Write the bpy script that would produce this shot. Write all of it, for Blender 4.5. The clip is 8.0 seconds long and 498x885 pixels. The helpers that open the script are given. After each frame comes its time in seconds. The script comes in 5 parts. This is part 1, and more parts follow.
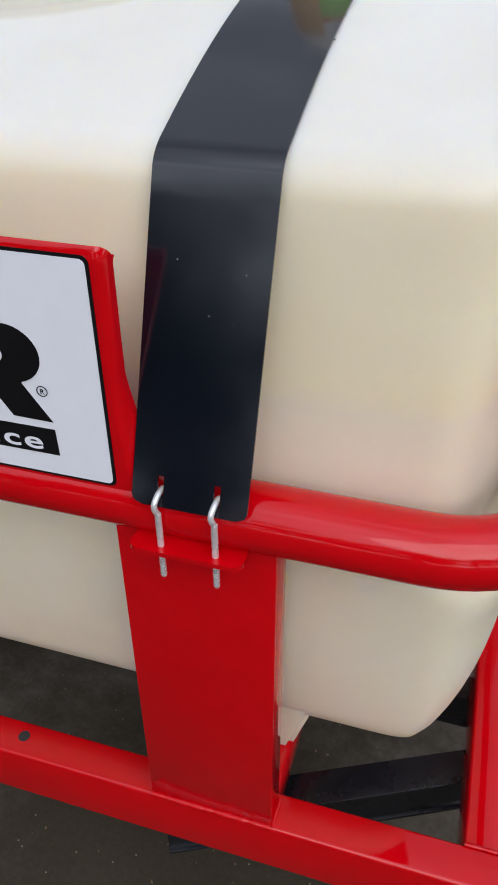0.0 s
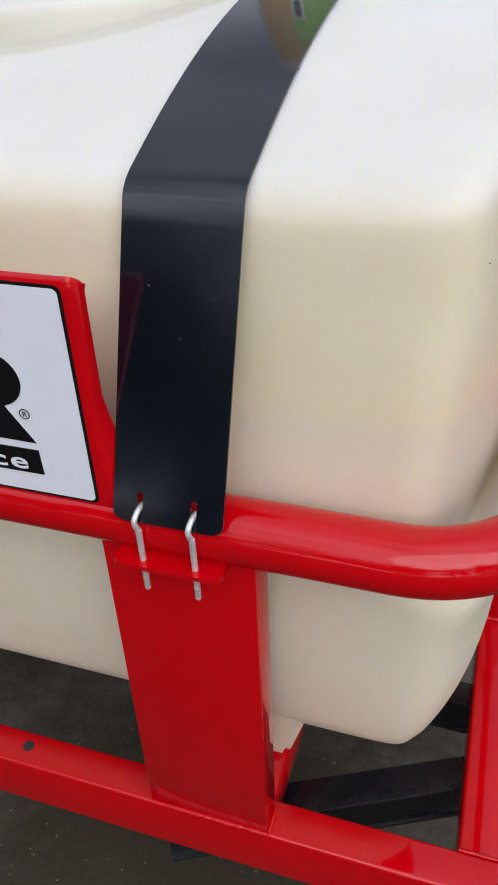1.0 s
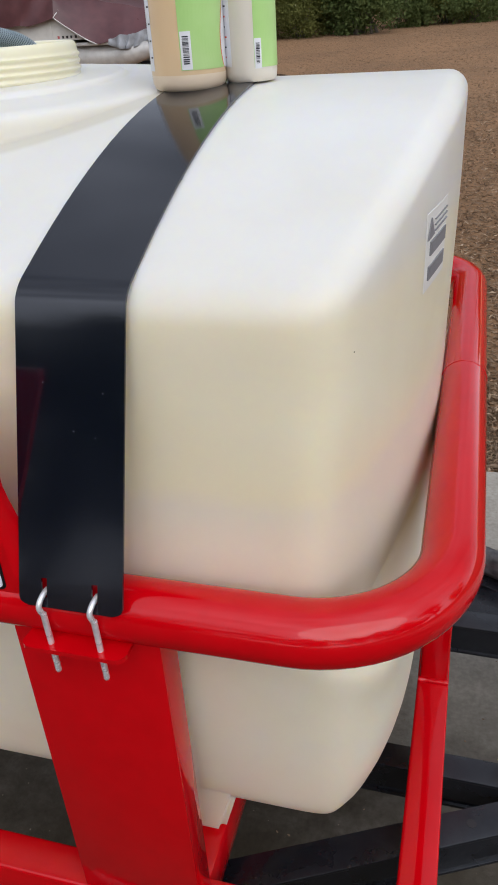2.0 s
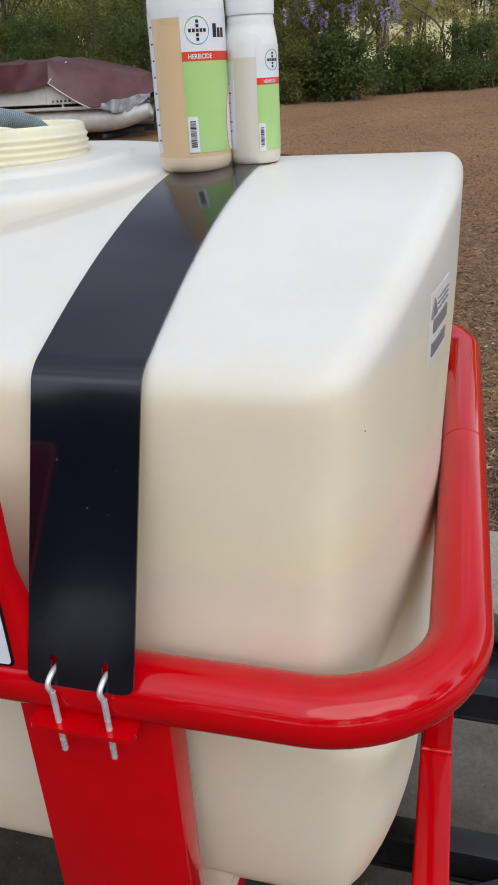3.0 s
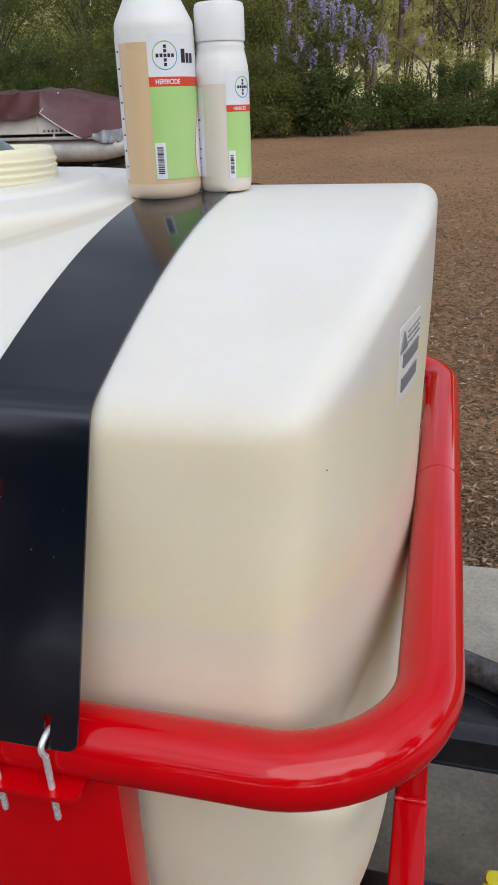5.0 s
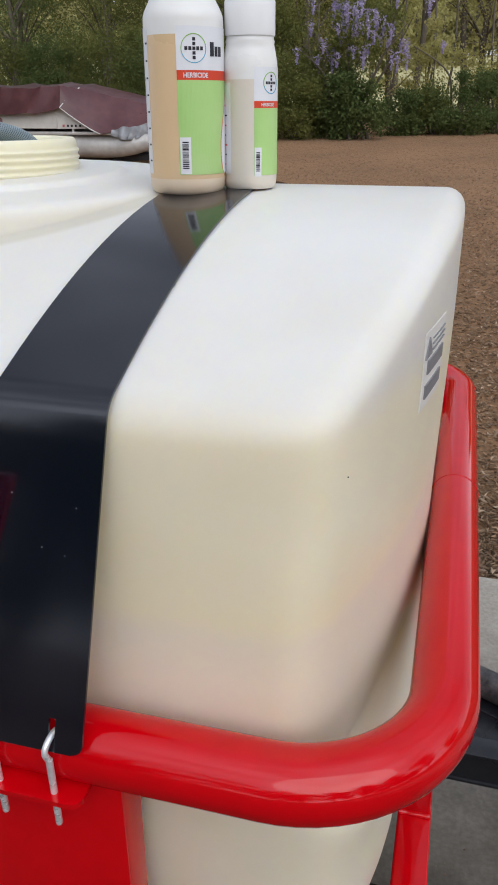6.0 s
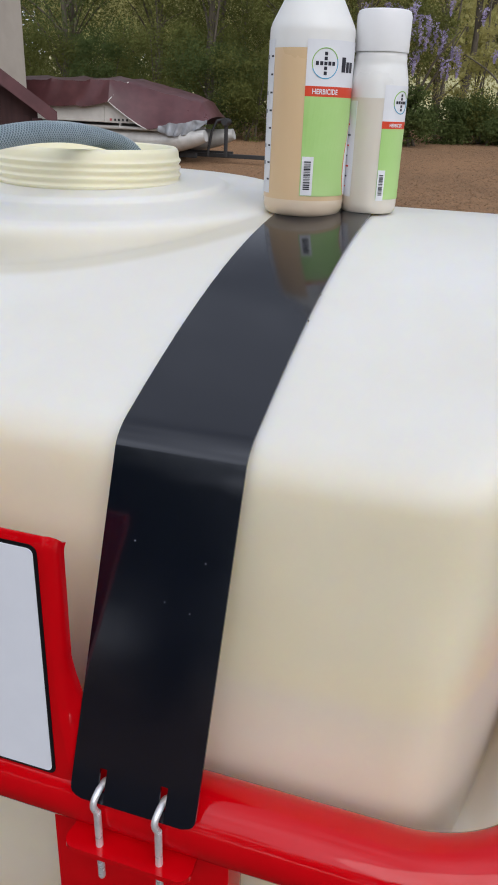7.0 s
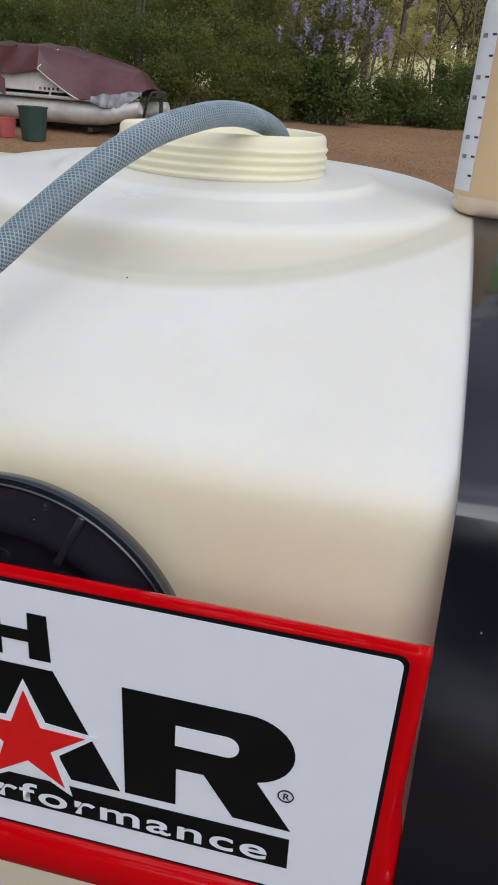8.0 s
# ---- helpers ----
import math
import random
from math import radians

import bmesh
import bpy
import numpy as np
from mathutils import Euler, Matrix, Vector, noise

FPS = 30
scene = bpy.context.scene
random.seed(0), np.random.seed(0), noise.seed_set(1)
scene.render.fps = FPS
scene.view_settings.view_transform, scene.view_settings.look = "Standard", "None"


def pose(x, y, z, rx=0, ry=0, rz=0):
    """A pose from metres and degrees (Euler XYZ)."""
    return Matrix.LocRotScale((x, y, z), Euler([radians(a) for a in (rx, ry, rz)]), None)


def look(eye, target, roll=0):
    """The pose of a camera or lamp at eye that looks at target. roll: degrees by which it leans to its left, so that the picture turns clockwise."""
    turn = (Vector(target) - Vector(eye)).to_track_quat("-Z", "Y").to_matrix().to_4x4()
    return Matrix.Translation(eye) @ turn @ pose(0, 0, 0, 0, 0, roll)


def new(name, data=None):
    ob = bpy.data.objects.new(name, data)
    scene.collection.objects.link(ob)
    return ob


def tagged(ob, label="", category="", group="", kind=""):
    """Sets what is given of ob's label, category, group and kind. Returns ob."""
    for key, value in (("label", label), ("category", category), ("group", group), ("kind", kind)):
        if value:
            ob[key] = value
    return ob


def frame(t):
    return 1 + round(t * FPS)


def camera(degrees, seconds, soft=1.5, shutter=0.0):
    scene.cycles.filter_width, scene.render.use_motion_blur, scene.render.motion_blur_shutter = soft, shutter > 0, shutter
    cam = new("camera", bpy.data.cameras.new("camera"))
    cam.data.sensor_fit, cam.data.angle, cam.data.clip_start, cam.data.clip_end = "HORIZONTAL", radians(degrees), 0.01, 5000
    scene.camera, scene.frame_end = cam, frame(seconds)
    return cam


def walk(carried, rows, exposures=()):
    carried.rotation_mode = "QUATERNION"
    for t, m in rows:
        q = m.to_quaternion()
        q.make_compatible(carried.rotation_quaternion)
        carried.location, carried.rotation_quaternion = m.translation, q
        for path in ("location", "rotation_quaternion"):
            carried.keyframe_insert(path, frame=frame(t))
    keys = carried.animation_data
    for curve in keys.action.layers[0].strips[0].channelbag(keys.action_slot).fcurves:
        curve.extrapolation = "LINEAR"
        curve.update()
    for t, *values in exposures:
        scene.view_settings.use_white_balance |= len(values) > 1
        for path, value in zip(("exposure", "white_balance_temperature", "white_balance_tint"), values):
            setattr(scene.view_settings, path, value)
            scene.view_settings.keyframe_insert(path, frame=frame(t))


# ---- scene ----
# camera and its walk
cam = camera(36.03, 8.0, soft=1.8)
EXPO = [(0.0, 0.12), (2.0, 0.09), (4.5, 0.07), (6.0, 0.05), (7.0, 0.0), (8.0, -0.03)]
PATH = [
    (0, 0.0000, 0.0000, 1.5880, 55.094, 0.233, 16.866),
    (0.5, 0.0412, -0.0065, 1.6113, 55.052, 1.190, 17.750),
    (1, 0.0537, -0.0017, 1.6096, 55.717, 2.149, 17.653),
    (1.5, 0.1134, 0.0075, 1.6076, 57.419, 3.076, 16.363),
    (2, 0.1516, -0.0008, 1.6475, 60.248, 3.343, 15.083),
    (2.2, 0.1450, -0.0063, 1.6751, 61.203, 3.311, 14.617),
    (3.3, 0.1260, 0.0000, 1.6770, 64.728, 2.804, 14.257),
    (3.5, 0.1258, 0.0101, 1.6679, 65.016, 2.842, 14.357),
    (4, 0.1307, 0.0168, 1.6716, 65.575, 2.628, 14.263),
    (4.5, 0.1424, 0.0405, 1.6636, 66.021, 2.365, 13.910),
    (4.7, 0.1470, 0.0440, 1.6670, 66.122, 2.195, 13.756),
    (5.8, 0.1340, 0.0510, 1.6600, 66.269, 0.641, 14.460),
    (6, 0.1293, 0.0609, 1.6598, 66.295, 0.241, 14.973),
    (6.5, 0.0884, 0.0794, 1.6720, 66.175, -0.782, 16.317),
    (7, 0.0024, 0.1016, 1.6793, 66.237, -2.062, 17.898),
    (7.5, -0.1712, 0.1299, 1.6678, 65.542, -3.388, 17.498),
    (8, -0.3590, 0.1589, 1.6699, 64.895, -3.976, 12.542),
]
walk(cam, [(t, pose(x, y, z, rx, ry, rz)) for t, x, y, z, rx, ry, rz in PATH], exposures=EXPO)

# world and sun: a bright overcast sky with a soft sun
world = bpy.data.worlds.new("world")
scene.world = world
world.use_nodes = True
wn = world.node_tree
sky = wn.nodes.new("ShaderNodeTexSky")
sky.sky_type, sky.sun_disc = "NISHITA", False
sky.sun_elevation, sky.sun_rotation = radians(34), radians(145)
sky.air_density, sky.dust_density = 1.0, 3.0
calm = wn.nodes.new("ShaderNodeHueSaturation")
calm.inputs["Saturation"].default_value = 0.85
wn.links.new(sky.outputs[0], calm.inputs["Color"])
veil = wn.nodes.new("ShaderNodeMix")
veil.data_type = "RGBA"
veil.inputs[0].default_value = 0.8
wn.links.new(calm.outputs[0], veil.inputs[6])
# uneven cloud cover
heading = wn.nodes.new("ShaderNodeTexCoord")
cloud = wn.nodes.new("ShaderNodeTexNoise")
cloud.inputs["Scale"].default_value, cloud.inputs["Detail"].default_value, cloud.inputs["Roughness"].default_value = 2.6, 7, 0.5
wn.links.new(heading.outputs["Generated"], cloud.inputs["Vector"])
cover = wn.nodes.new("ShaderNodeMapRange")
cover.inputs[1].default_value, cover.inputs[2].default_value = 0.35, 0.65
cover.inputs[3].default_value, cover.inputs[4].default_value = 0.66, 1.38
wn.links.new(cloud.outputs[0], cover.inputs[0])
thick = wn.nodes.new("ShaderNodeVectorMath")
thick.operation = "SCALE"
thick.inputs[0].default_value = (4.7, 5.0, 5.8)
# the cloud is brighter about the hidden sun
toward = wn.nodes.new("ShaderNodeVectorMath")
toward.operation = "DOT_PRODUCT"
toward.inputs[1].default_value = Vector((1.8, -2.6, 2.15)).normalized()
wn.links.new(heading.outputs["Generated"], toward.inputs[0])
halo = wn.nodes.new("ShaderNodeMapRange")
halo.interpolation_type = "SMOOTHSTEP"
halo.inputs[1].default_value, halo.inputs[2].default_value = 0.1, 1.0
halo.inputs[3].default_value, halo.inputs[4].default_value = 0.95, 2.5
wn.links.new(toward.outputs["Value"], halo.inputs[0])
lit = wn.nodes.new("ShaderNodeMath")
lit.operation = "MULTIPLY"
wn.links.new(cover.outputs[0], lit.inputs[0])
wn.links.new(halo.outputs[0], lit.inputs[1])
# and towards the hazy horizon
split = wn.nodes.new("ShaderNodeSeparateXYZ")
wn.links.new(heading.outputs["Generated"], split.inputs[0])
haze = wn.nodes.new("ShaderNodeMapRange")
haze.interpolation_type = "SMOOTHSTEP"
haze.inputs[1].default_value, haze.inputs[2].default_value = 0.0, 0.42
haze.inputs[3].default_value, haze.inputs[4].default_value = 1.95, 0.94
wn.links.new(split.outputs[2], haze.inputs[0])
hazed = wn.nodes.new("ShaderNodeMath")
hazed.operation = "MULTIPLY"
wn.links.new(lit.outputs[0], hazed.inputs[0])
wn.links.new(haze.outputs[0], hazed.inputs[1])
wn.links.new(hazed.outputs[0], thick.inputs["Scale"])
wn.links.new(thick.outputs[0], veil.inputs[7])
wn.links.new(veil.outputs[2], wn.nodes["Background"].inputs["Color"])
wn.nodes["Background"].inputs["Strength"].default_value = 0.124
sun = new("sun", bpy.data.lights.new("sun", "SUN"))
sun.data.energy, sun.data.angle, sun.data.color = 1.28, radians(60), (1.0, 0.98, 0.955)
sun.matrix_world = look((1.8, -2.6, 2.15), (0, 0, 0))


# ---- materials ----
def material(name, base, other=None, rough=0.5, metal=0.0, grain=40.0, stain=4.0, bump=0.0, bump_scale=120.0, spread=0.12, coat=0.0, sss=0.0, sss_radius=(0.02, 0.015, 0.01), random_object=0.0, random_island=0.0, spec=0.5, uneven=0.07, transmission=0.0, ior=1.45, streak=None, blot=None, levels=None, flecks=None, ring=None, dirt_shade=None, thin=0.0):
    """A principled material whose colour wanders between two tones at two scales, with uneven gloss and a fine relief."""
    m = bpy.data.materials.new(name)
    m.use_nodes = True
    nt = m.node_tree
    b = nt.nodes["Principled BSDF"]
    other = other or tuple(c * 0.82 for c in base)
    co = nt.nodes.new("ShaderNodeTexCoord")
    place = co.outputs["Object"]
    if streak:
        mp = nt.nodes.new("ShaderNodeMapping")
        mp.inputs["Scale"].default_value = streak
        nt.links.new(place, mp.inputs[0])
        place = mp.outputs[0]
    n1, n2 = nt.nodes.new("ShaderNodeTexNoise"), nt.nodes.new("ShaderNodeTexNoise")
    n1.inputs["Scale"].default_value, n1.inputs["Detail"].default_value = stain, 6
    n2.inputs["Scale"].default_value, n2.inputs["Detail"].default_value = grain, 5
    for n in (n1, n2):
        nt.links.new(place, n.inputs["Vector"])
    mean = nt.nodes.new("ShaderNodeMath")
    mean.operation = "ADD"
    nt.links.new(n1.outputs[0], mean.inputs[0])
    nt.links.new(n2.outputs[0], mean.inputs[1])
    last = mean.outputs[0]
    if random_object or random_island:
        src = nt.nodes.new("ShaderNodeObjectInfo" if random_object else "ShaderNodeNewGeometry")
        sc = nt.nodes.new("ShaderNodeMath")
        sc.operation = "MULTIPLY_ADD"
        sc.inputs[1].default_value = random_object or random_island
        nt.links.new(src.outputs["Random" if random_object else "Random Per Island"], sc.inputs[0])
        nt.links.new(last, sc.inputs[2])
        shift = nt.nodes.new("ShaderNodeMath")
        shift.operation = "SUBTRACT"
        shift.inputs[1].default_value = 0.5 * (random_object or random_island)
        nt.links.new(sc.outputs[0], shift.inputs[0])
        last = shift.outputs[0]
    ramp = nt.nodes.new("ShaderNodeMapRange")
    ramp.inputs[1].default_value, ramp.inputs[2].default_value = 1.0 - spread * 2.2, 1.0 + spread * 2.2
    nt.links.new(last, ramp.inputs[0])
    mix = nt.nodes.new("ShaderNodeMix")
    mix.data_type = "RGBA"
    mix.inputs[6].default_value, mix.inputs[7].default_value = (*base, 1), (*other, 1)
    nt.links.new(ramp.outputs[0], mix.inputs[0])
    tint = mix.outputs[2]
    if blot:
        # an old damp and oily stain with painted shade about a place, with a ragged edge
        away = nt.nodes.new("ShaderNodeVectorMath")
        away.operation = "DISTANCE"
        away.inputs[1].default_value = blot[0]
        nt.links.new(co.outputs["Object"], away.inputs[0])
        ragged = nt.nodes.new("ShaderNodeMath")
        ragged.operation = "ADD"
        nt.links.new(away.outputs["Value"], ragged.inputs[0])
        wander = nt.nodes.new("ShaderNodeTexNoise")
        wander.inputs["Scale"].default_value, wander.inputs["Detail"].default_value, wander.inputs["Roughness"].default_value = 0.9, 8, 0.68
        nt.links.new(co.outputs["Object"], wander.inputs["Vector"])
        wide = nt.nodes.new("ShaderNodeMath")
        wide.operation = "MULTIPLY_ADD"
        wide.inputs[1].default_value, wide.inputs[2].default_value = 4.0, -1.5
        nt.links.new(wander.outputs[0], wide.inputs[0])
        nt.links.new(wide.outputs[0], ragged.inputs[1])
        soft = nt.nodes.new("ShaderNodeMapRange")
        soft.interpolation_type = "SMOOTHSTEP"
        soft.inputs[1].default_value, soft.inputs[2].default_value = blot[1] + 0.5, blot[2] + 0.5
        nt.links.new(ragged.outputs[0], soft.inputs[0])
        damp_shade = nt.nodes.new("ShaderNodeMix")
        damp_shade.data_type, damp_shade.blend_type = "RGBA", "MIX"
        stain_shade = nt.nodes.new("ShaderNodeMix")
        stain_shade.data_type, stain_shade.blend_type = "RGBA", "MULTIPLY"
        stain_shade.inputs[0].default_value = 1.0
        stain_shade.inputs[7].default_value = (*blot[3], 1)
        nt.links.new(tint, stain_shade.inputs[6])
        nt.links.new(stain_shade.outputs[2], damp_shade.inputs[6])
        nt.links.new(soft.outputs[0], damp_shade.inputs[0])
        nt.links.new(tint, damp_shade.inputs[7])
        tint = damp_shade.outputs[2]
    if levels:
        # liquid showing through the wall, and front and roof light painted in by height: rows of (height, tone)
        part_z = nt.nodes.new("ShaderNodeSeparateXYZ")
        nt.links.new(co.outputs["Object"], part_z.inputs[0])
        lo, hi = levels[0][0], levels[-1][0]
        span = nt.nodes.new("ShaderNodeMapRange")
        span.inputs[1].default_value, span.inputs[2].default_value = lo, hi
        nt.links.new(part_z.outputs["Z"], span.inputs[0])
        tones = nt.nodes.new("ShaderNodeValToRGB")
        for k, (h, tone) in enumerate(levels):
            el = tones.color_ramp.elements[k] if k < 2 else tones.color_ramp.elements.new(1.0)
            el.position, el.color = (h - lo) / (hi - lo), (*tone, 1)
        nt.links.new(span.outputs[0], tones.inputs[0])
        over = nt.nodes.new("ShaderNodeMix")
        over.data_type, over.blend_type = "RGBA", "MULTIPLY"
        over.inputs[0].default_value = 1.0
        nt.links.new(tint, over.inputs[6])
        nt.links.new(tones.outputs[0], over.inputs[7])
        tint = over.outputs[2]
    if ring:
        # a steep skirt's shade painted as a tan ring about an upright axis: (centre, four radii, tone)
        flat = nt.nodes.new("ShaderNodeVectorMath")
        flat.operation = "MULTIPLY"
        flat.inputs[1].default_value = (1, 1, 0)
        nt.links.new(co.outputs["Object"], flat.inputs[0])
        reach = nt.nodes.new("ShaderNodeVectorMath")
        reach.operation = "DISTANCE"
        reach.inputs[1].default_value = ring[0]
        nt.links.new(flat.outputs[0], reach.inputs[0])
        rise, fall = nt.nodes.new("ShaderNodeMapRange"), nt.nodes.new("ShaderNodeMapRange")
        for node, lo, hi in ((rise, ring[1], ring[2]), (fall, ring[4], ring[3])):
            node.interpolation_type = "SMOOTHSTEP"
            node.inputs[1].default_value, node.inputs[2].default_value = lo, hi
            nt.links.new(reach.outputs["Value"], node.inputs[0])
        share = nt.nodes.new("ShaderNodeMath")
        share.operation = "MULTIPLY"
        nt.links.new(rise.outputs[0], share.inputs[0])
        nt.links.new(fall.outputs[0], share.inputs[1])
        ring_shaded = nt.nodes.new("ShaderNodeMix")
        ring_shaded.data_type, ring_shaded.blend_type = "RGBA", "MULTIPLY"
        ring_shaded.inputs[7].default_value = (*ring[5], 1)
        nt.links.new(share.outputs[0], ring_shaded.inputs[0])
        nt.links.new(tint, ring_shaded.inputs[6])
        tint = ring_shaded.outputs[2]
    if dirt_shade:
        # settled dirt and painted crease shade, kept with the mesh as an attribute, and its tone
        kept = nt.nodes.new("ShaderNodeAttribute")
        kept.attribute_name = "dirt_shade"
        soil_shaded = nt.nodes.new("ShaderNodeMix")
        soil_shaded.data_type = "RGBA"
        soil_shaded.inputs[7].default_value = (*dirt_shade, 1)
        nt.links.new(kept.outputs["Fac"], soil_shaded.inputs[0])
        nt.links.new(tint, soil_shaded.inputs[6])
        tint = soil_shaded.outputs[2]
    if flecks:
        # scattered pale grains and chips: (scale, share, colour)
        cells = nt.nodes.new("ShaderNodeTexVoronoi")
        cells.inputs["Scale"].default_value = flecks[0]
        nt.links.new(co.outputs["Object"], cells.inputs["Vector"])
        near = nt.nodes.new("ShaderNodeMath")
        near.operation = "LESS_THAN"
        near.inputs[1].default_value = 0.28
        nt.links.new(cells.outputs["Distance"], near.inputs[0])
        pick = nt.nodes.new("ShaderNodeSeparateColor")
        nt.links.new(cells.outputs["Color"], pick.inputs[0])
        some = nt.nodes.new("ShaderNodeMath")
        some.operation = "LESS_THAN"
        some.inputs[1].default_value = flecks[1]
        nt.links.new(pick.outputs[0], some.inputs[0])
        both = nt.nodes.new("ShaderNodeMath")
        both.operation = "MULTIPLY"
        nt.links.new(near.outputs[0], both.inputs[0])
        nt.links.new(some.outputs[0], both.inputs[1])
        fleck = nt.nodes.new("ShaderNodeMix")
        fleck.data_type = "RGBA"
        fleck.inputs[7].default_value = (*flecks[2], 1)
        nt.links.new(both.outputs[0], fleck.inputs[0])
        nt.links.new(tint, fleck.inputs[6])
        tint = fleck.outputs[2]
    nt.links.new(tint, b.inputs["Base Color"])
    gloss = nt.nodes.new("ShaderNodeMapRange")
    gloss.inputs[1].default_value, gloss.inputs[2].default_value = 0.3, 0.7
    gloss.inputs[3].default_value, gloss.inputs[4].default_value = max(rough - uneven, 0.02), min(rough + uneven, 1)
    nt.links.new(n1.outputs[0], gloss.inputs[0])
    nt.links.new(gloss.outputs[0], b.inputs["Roughness"])
    b.inputs["Metallic"].default_value = metal
    b.inputs["IOR"].default_value = ior
    b.inputs["Specular IOR Level"].default_value = spec
    b.inputs["Transmission Weight"].default_value = transmission
    if coat:
        b.inputs["Coat Weight"].default_value, b.inputs["Coat Roughness"].default_value = coat, 0.05
    if sss:
        b.inputs["Subsurface Weight"].default_value, b.inputs["Subsurface Scale"].default_value = sss, 1.0
        b.inputs["Subsurface Radius"].default_value = sss_radius
    if bump:
        n3 = nt.nodes.new("ShaderNodeTexNoise")
        n3.inputs["Scale"].default_value, n3.inputs["Detail"].default_value = bump_scale, 4
        nt.links.new(place, n3.inputs["Vector"])
        bp = nt.nodes.new("ShaderNodeBump")
        bp.inputs["Strength"].default_value, bp.inputs["Distance"].default_value = bump, 0.01
        nt.links.new(n3.outputs[0], bp.inputs["Height"])
        nt.links.new(bp.outputs[0], b.inputs["Normal"])
    if thin:
        # thin leaves pass a share of the light on
        glow = nt.nodes.new("ShaderNodeBsdfTranslucent")
        nt.links.new(tint, glow.inputs["Color"])
        blend = nt.nodes.new("ShaderNodeMixShader")
        blend.inputs[0].default_value = thin
        nt.links.new(b.outputs[0], blend.inputs[1])
        nt.links.new(glow.outputs[0], blend.inputs[2])
        nt.links.new(blend.outputs[0], nt.nodes["Material Output"].inputs["Surface"])
    return m


RED = material("red_gloss_paint", (0.58, 0.0008, 0.005), (0.52, 0.0006, 0.004), rough=0.035, uneven=0.015, grain=25, stain=5, bump=0.010, bump_scale=30, spec=0.52)
# the ring paints the shade of the raised deck's skirt into the colour
POLY = material("cream_polyethylene", (0.84, 0.828, 0.79), (0.795, 0.768, 0.70), rough=0.33, grain=6, stain=2.4, spread=0.10, bump=0.012, bump_scale=90, sss=0.75, sss_radius=(0.026, 0.022, 0.013), levels=((0.0, (1.0, 0.95, 0.815)), (0.50, (1.0, 0.955, 0.815)), (0.675, (0.955, 0.91, 0.78)), (0.700, (1.0, 0.945, 0.735)), (0.885, (1.0, 0.945, 0.775)), (0.925, (0.91, 0.915, 0.91))), ring=((0, 0, 0), 0.332, 0.348, 0.374, 0.392, (0.85, 0.825, 0.745)), dirt_shade=(0.36, 0.24, 0.09))
POLY_NECK = material("pale_yellow_polyethylene", (0.82, 0.79, 0.61), (0.79, 0.75, 0.55), rough=0.4, grain=15, stain=5, bump=0.015, sss=0.25, sss_radius=(0.02, 0.016, 0.006))
STRAP = material("black_painted_steel", (0.0018, 0.003, 0.008), (0.003, 0.0045, 0.010), rough=0.12, uneven=0.03, grain=70, stain=6, bump=0.05, bump_scale=7, spec=1.0)
ZINC = material("zinc_plated_steel", (0.88, 0.89, 0.90), (0.72, 0.73, 0.75), rough=0.28, metal=0.55, grain=160, stain=30, bump=0.05, bump_scale=400)
DECAL_WHITE = material("white_decal_vinyl", (0.83, 0.86, 0.93), (0.80, 0.83, 0.90), rough=0.32, grain=30, stain=3)
DECAL_BLACK = material("black_decal_vinyl", (0.005, 0.005, 0.006), (0.008, 0.008, 0.009), rough=0.35, grain=30, spec=0.25)
DECAL_RED = material("red_decal_vinyl", (0.74, 0.015, 0.014), (0.70, 0.012, 0.012), rough=0.35, grain=30)
LID = material("black_moulded_plastic", (0.009, 0.013, 0.020), (0.014, 0.020, 0.029), rough=0.22, grain=60, stain=12, bump=0.05, bump_scale=70, spec=0.9)
DROP = material("clear_water", (0.85, 0.88, 0.9), rough=0.03, uneven=0.01, grain=20, transmission=1.0, ior=1.33)
HOSE = material("clear_blue_grey_vinyl", (0.13, 0.175, 0.20), (0.10, 0.14, 0.165), rough=0.2, grain=30, stain=8, sss=0.2, sss_radius=(0.01, 0.012, 0.014))
BRAID = material("pale_braid_yarn", (0.30, 0.37, 0.41), (0.25, 0.315, 0.355), rough=0.45, grain=60)
BOTTLE = material("translucent_white_plastic", (0.80, 0.80, 0.78), (0.74, 0.74, 0.72), rough=0.32, grain=20, stain=9, sss=0.35, sss_radius=(0.012, 0.011, 0.01))
CAP = material("white_ribbed_plastic", (0.82, 0.82, 0.82), (0.78, 0.78, 0.79), rough=0.3, grain=20)
TAN_FILL = material("tan_liquid_behind_plastic", (0.68, 0.49, 0.29), (0.70, 0.515, 0.315), rough=0.3, grain=9, stain=3, sss=0.2, sss_radius=(0.008, 0.006, 0.004))
BASE_FILL = material("pale_tan_liquid_behind_plastic", (0.72, 0.58, 0.43), (0.75, 0.62, 0.47), rough=0.3, grain=15, stain=8, sss=0.2, sss_radius=(0.008, 0.006, 0.004))
STICKER = material("faded_sticker_film", (0.80, 0.785, 0.745), (0.77, 0.755, 0.71), rough=0.4, grain=30)
PALE_FILL = material("milky_liquid_behind_plastic", (0.68, 0.625, 0.545), (0.71, 0.66, 0.58), rough=0.3, grain=9, stain=3, sss=0.2, sss_radius=(0.008, 0.006, 0.004))
PAPER = material("white_label_paper", (0.74, 0.75, 0.78), (0.7, 0.71, 0.74), rough=0.45, grain=40)
GREEN = material("green_label_print", (0.36, 0.60, 0.19), (0.44, 0.64, 0.26), rough=0.45, grain=12, stain=10)
ORANGE = material("orange_red_label_print", (0.66, 0.06, 0.02), (0.6, 0.05, 0.02), rough=0.45)
INK = material("black_ink", (0.015, 0.015, 0.025), (0.02, 0.02, 0.03), rough=0.5)
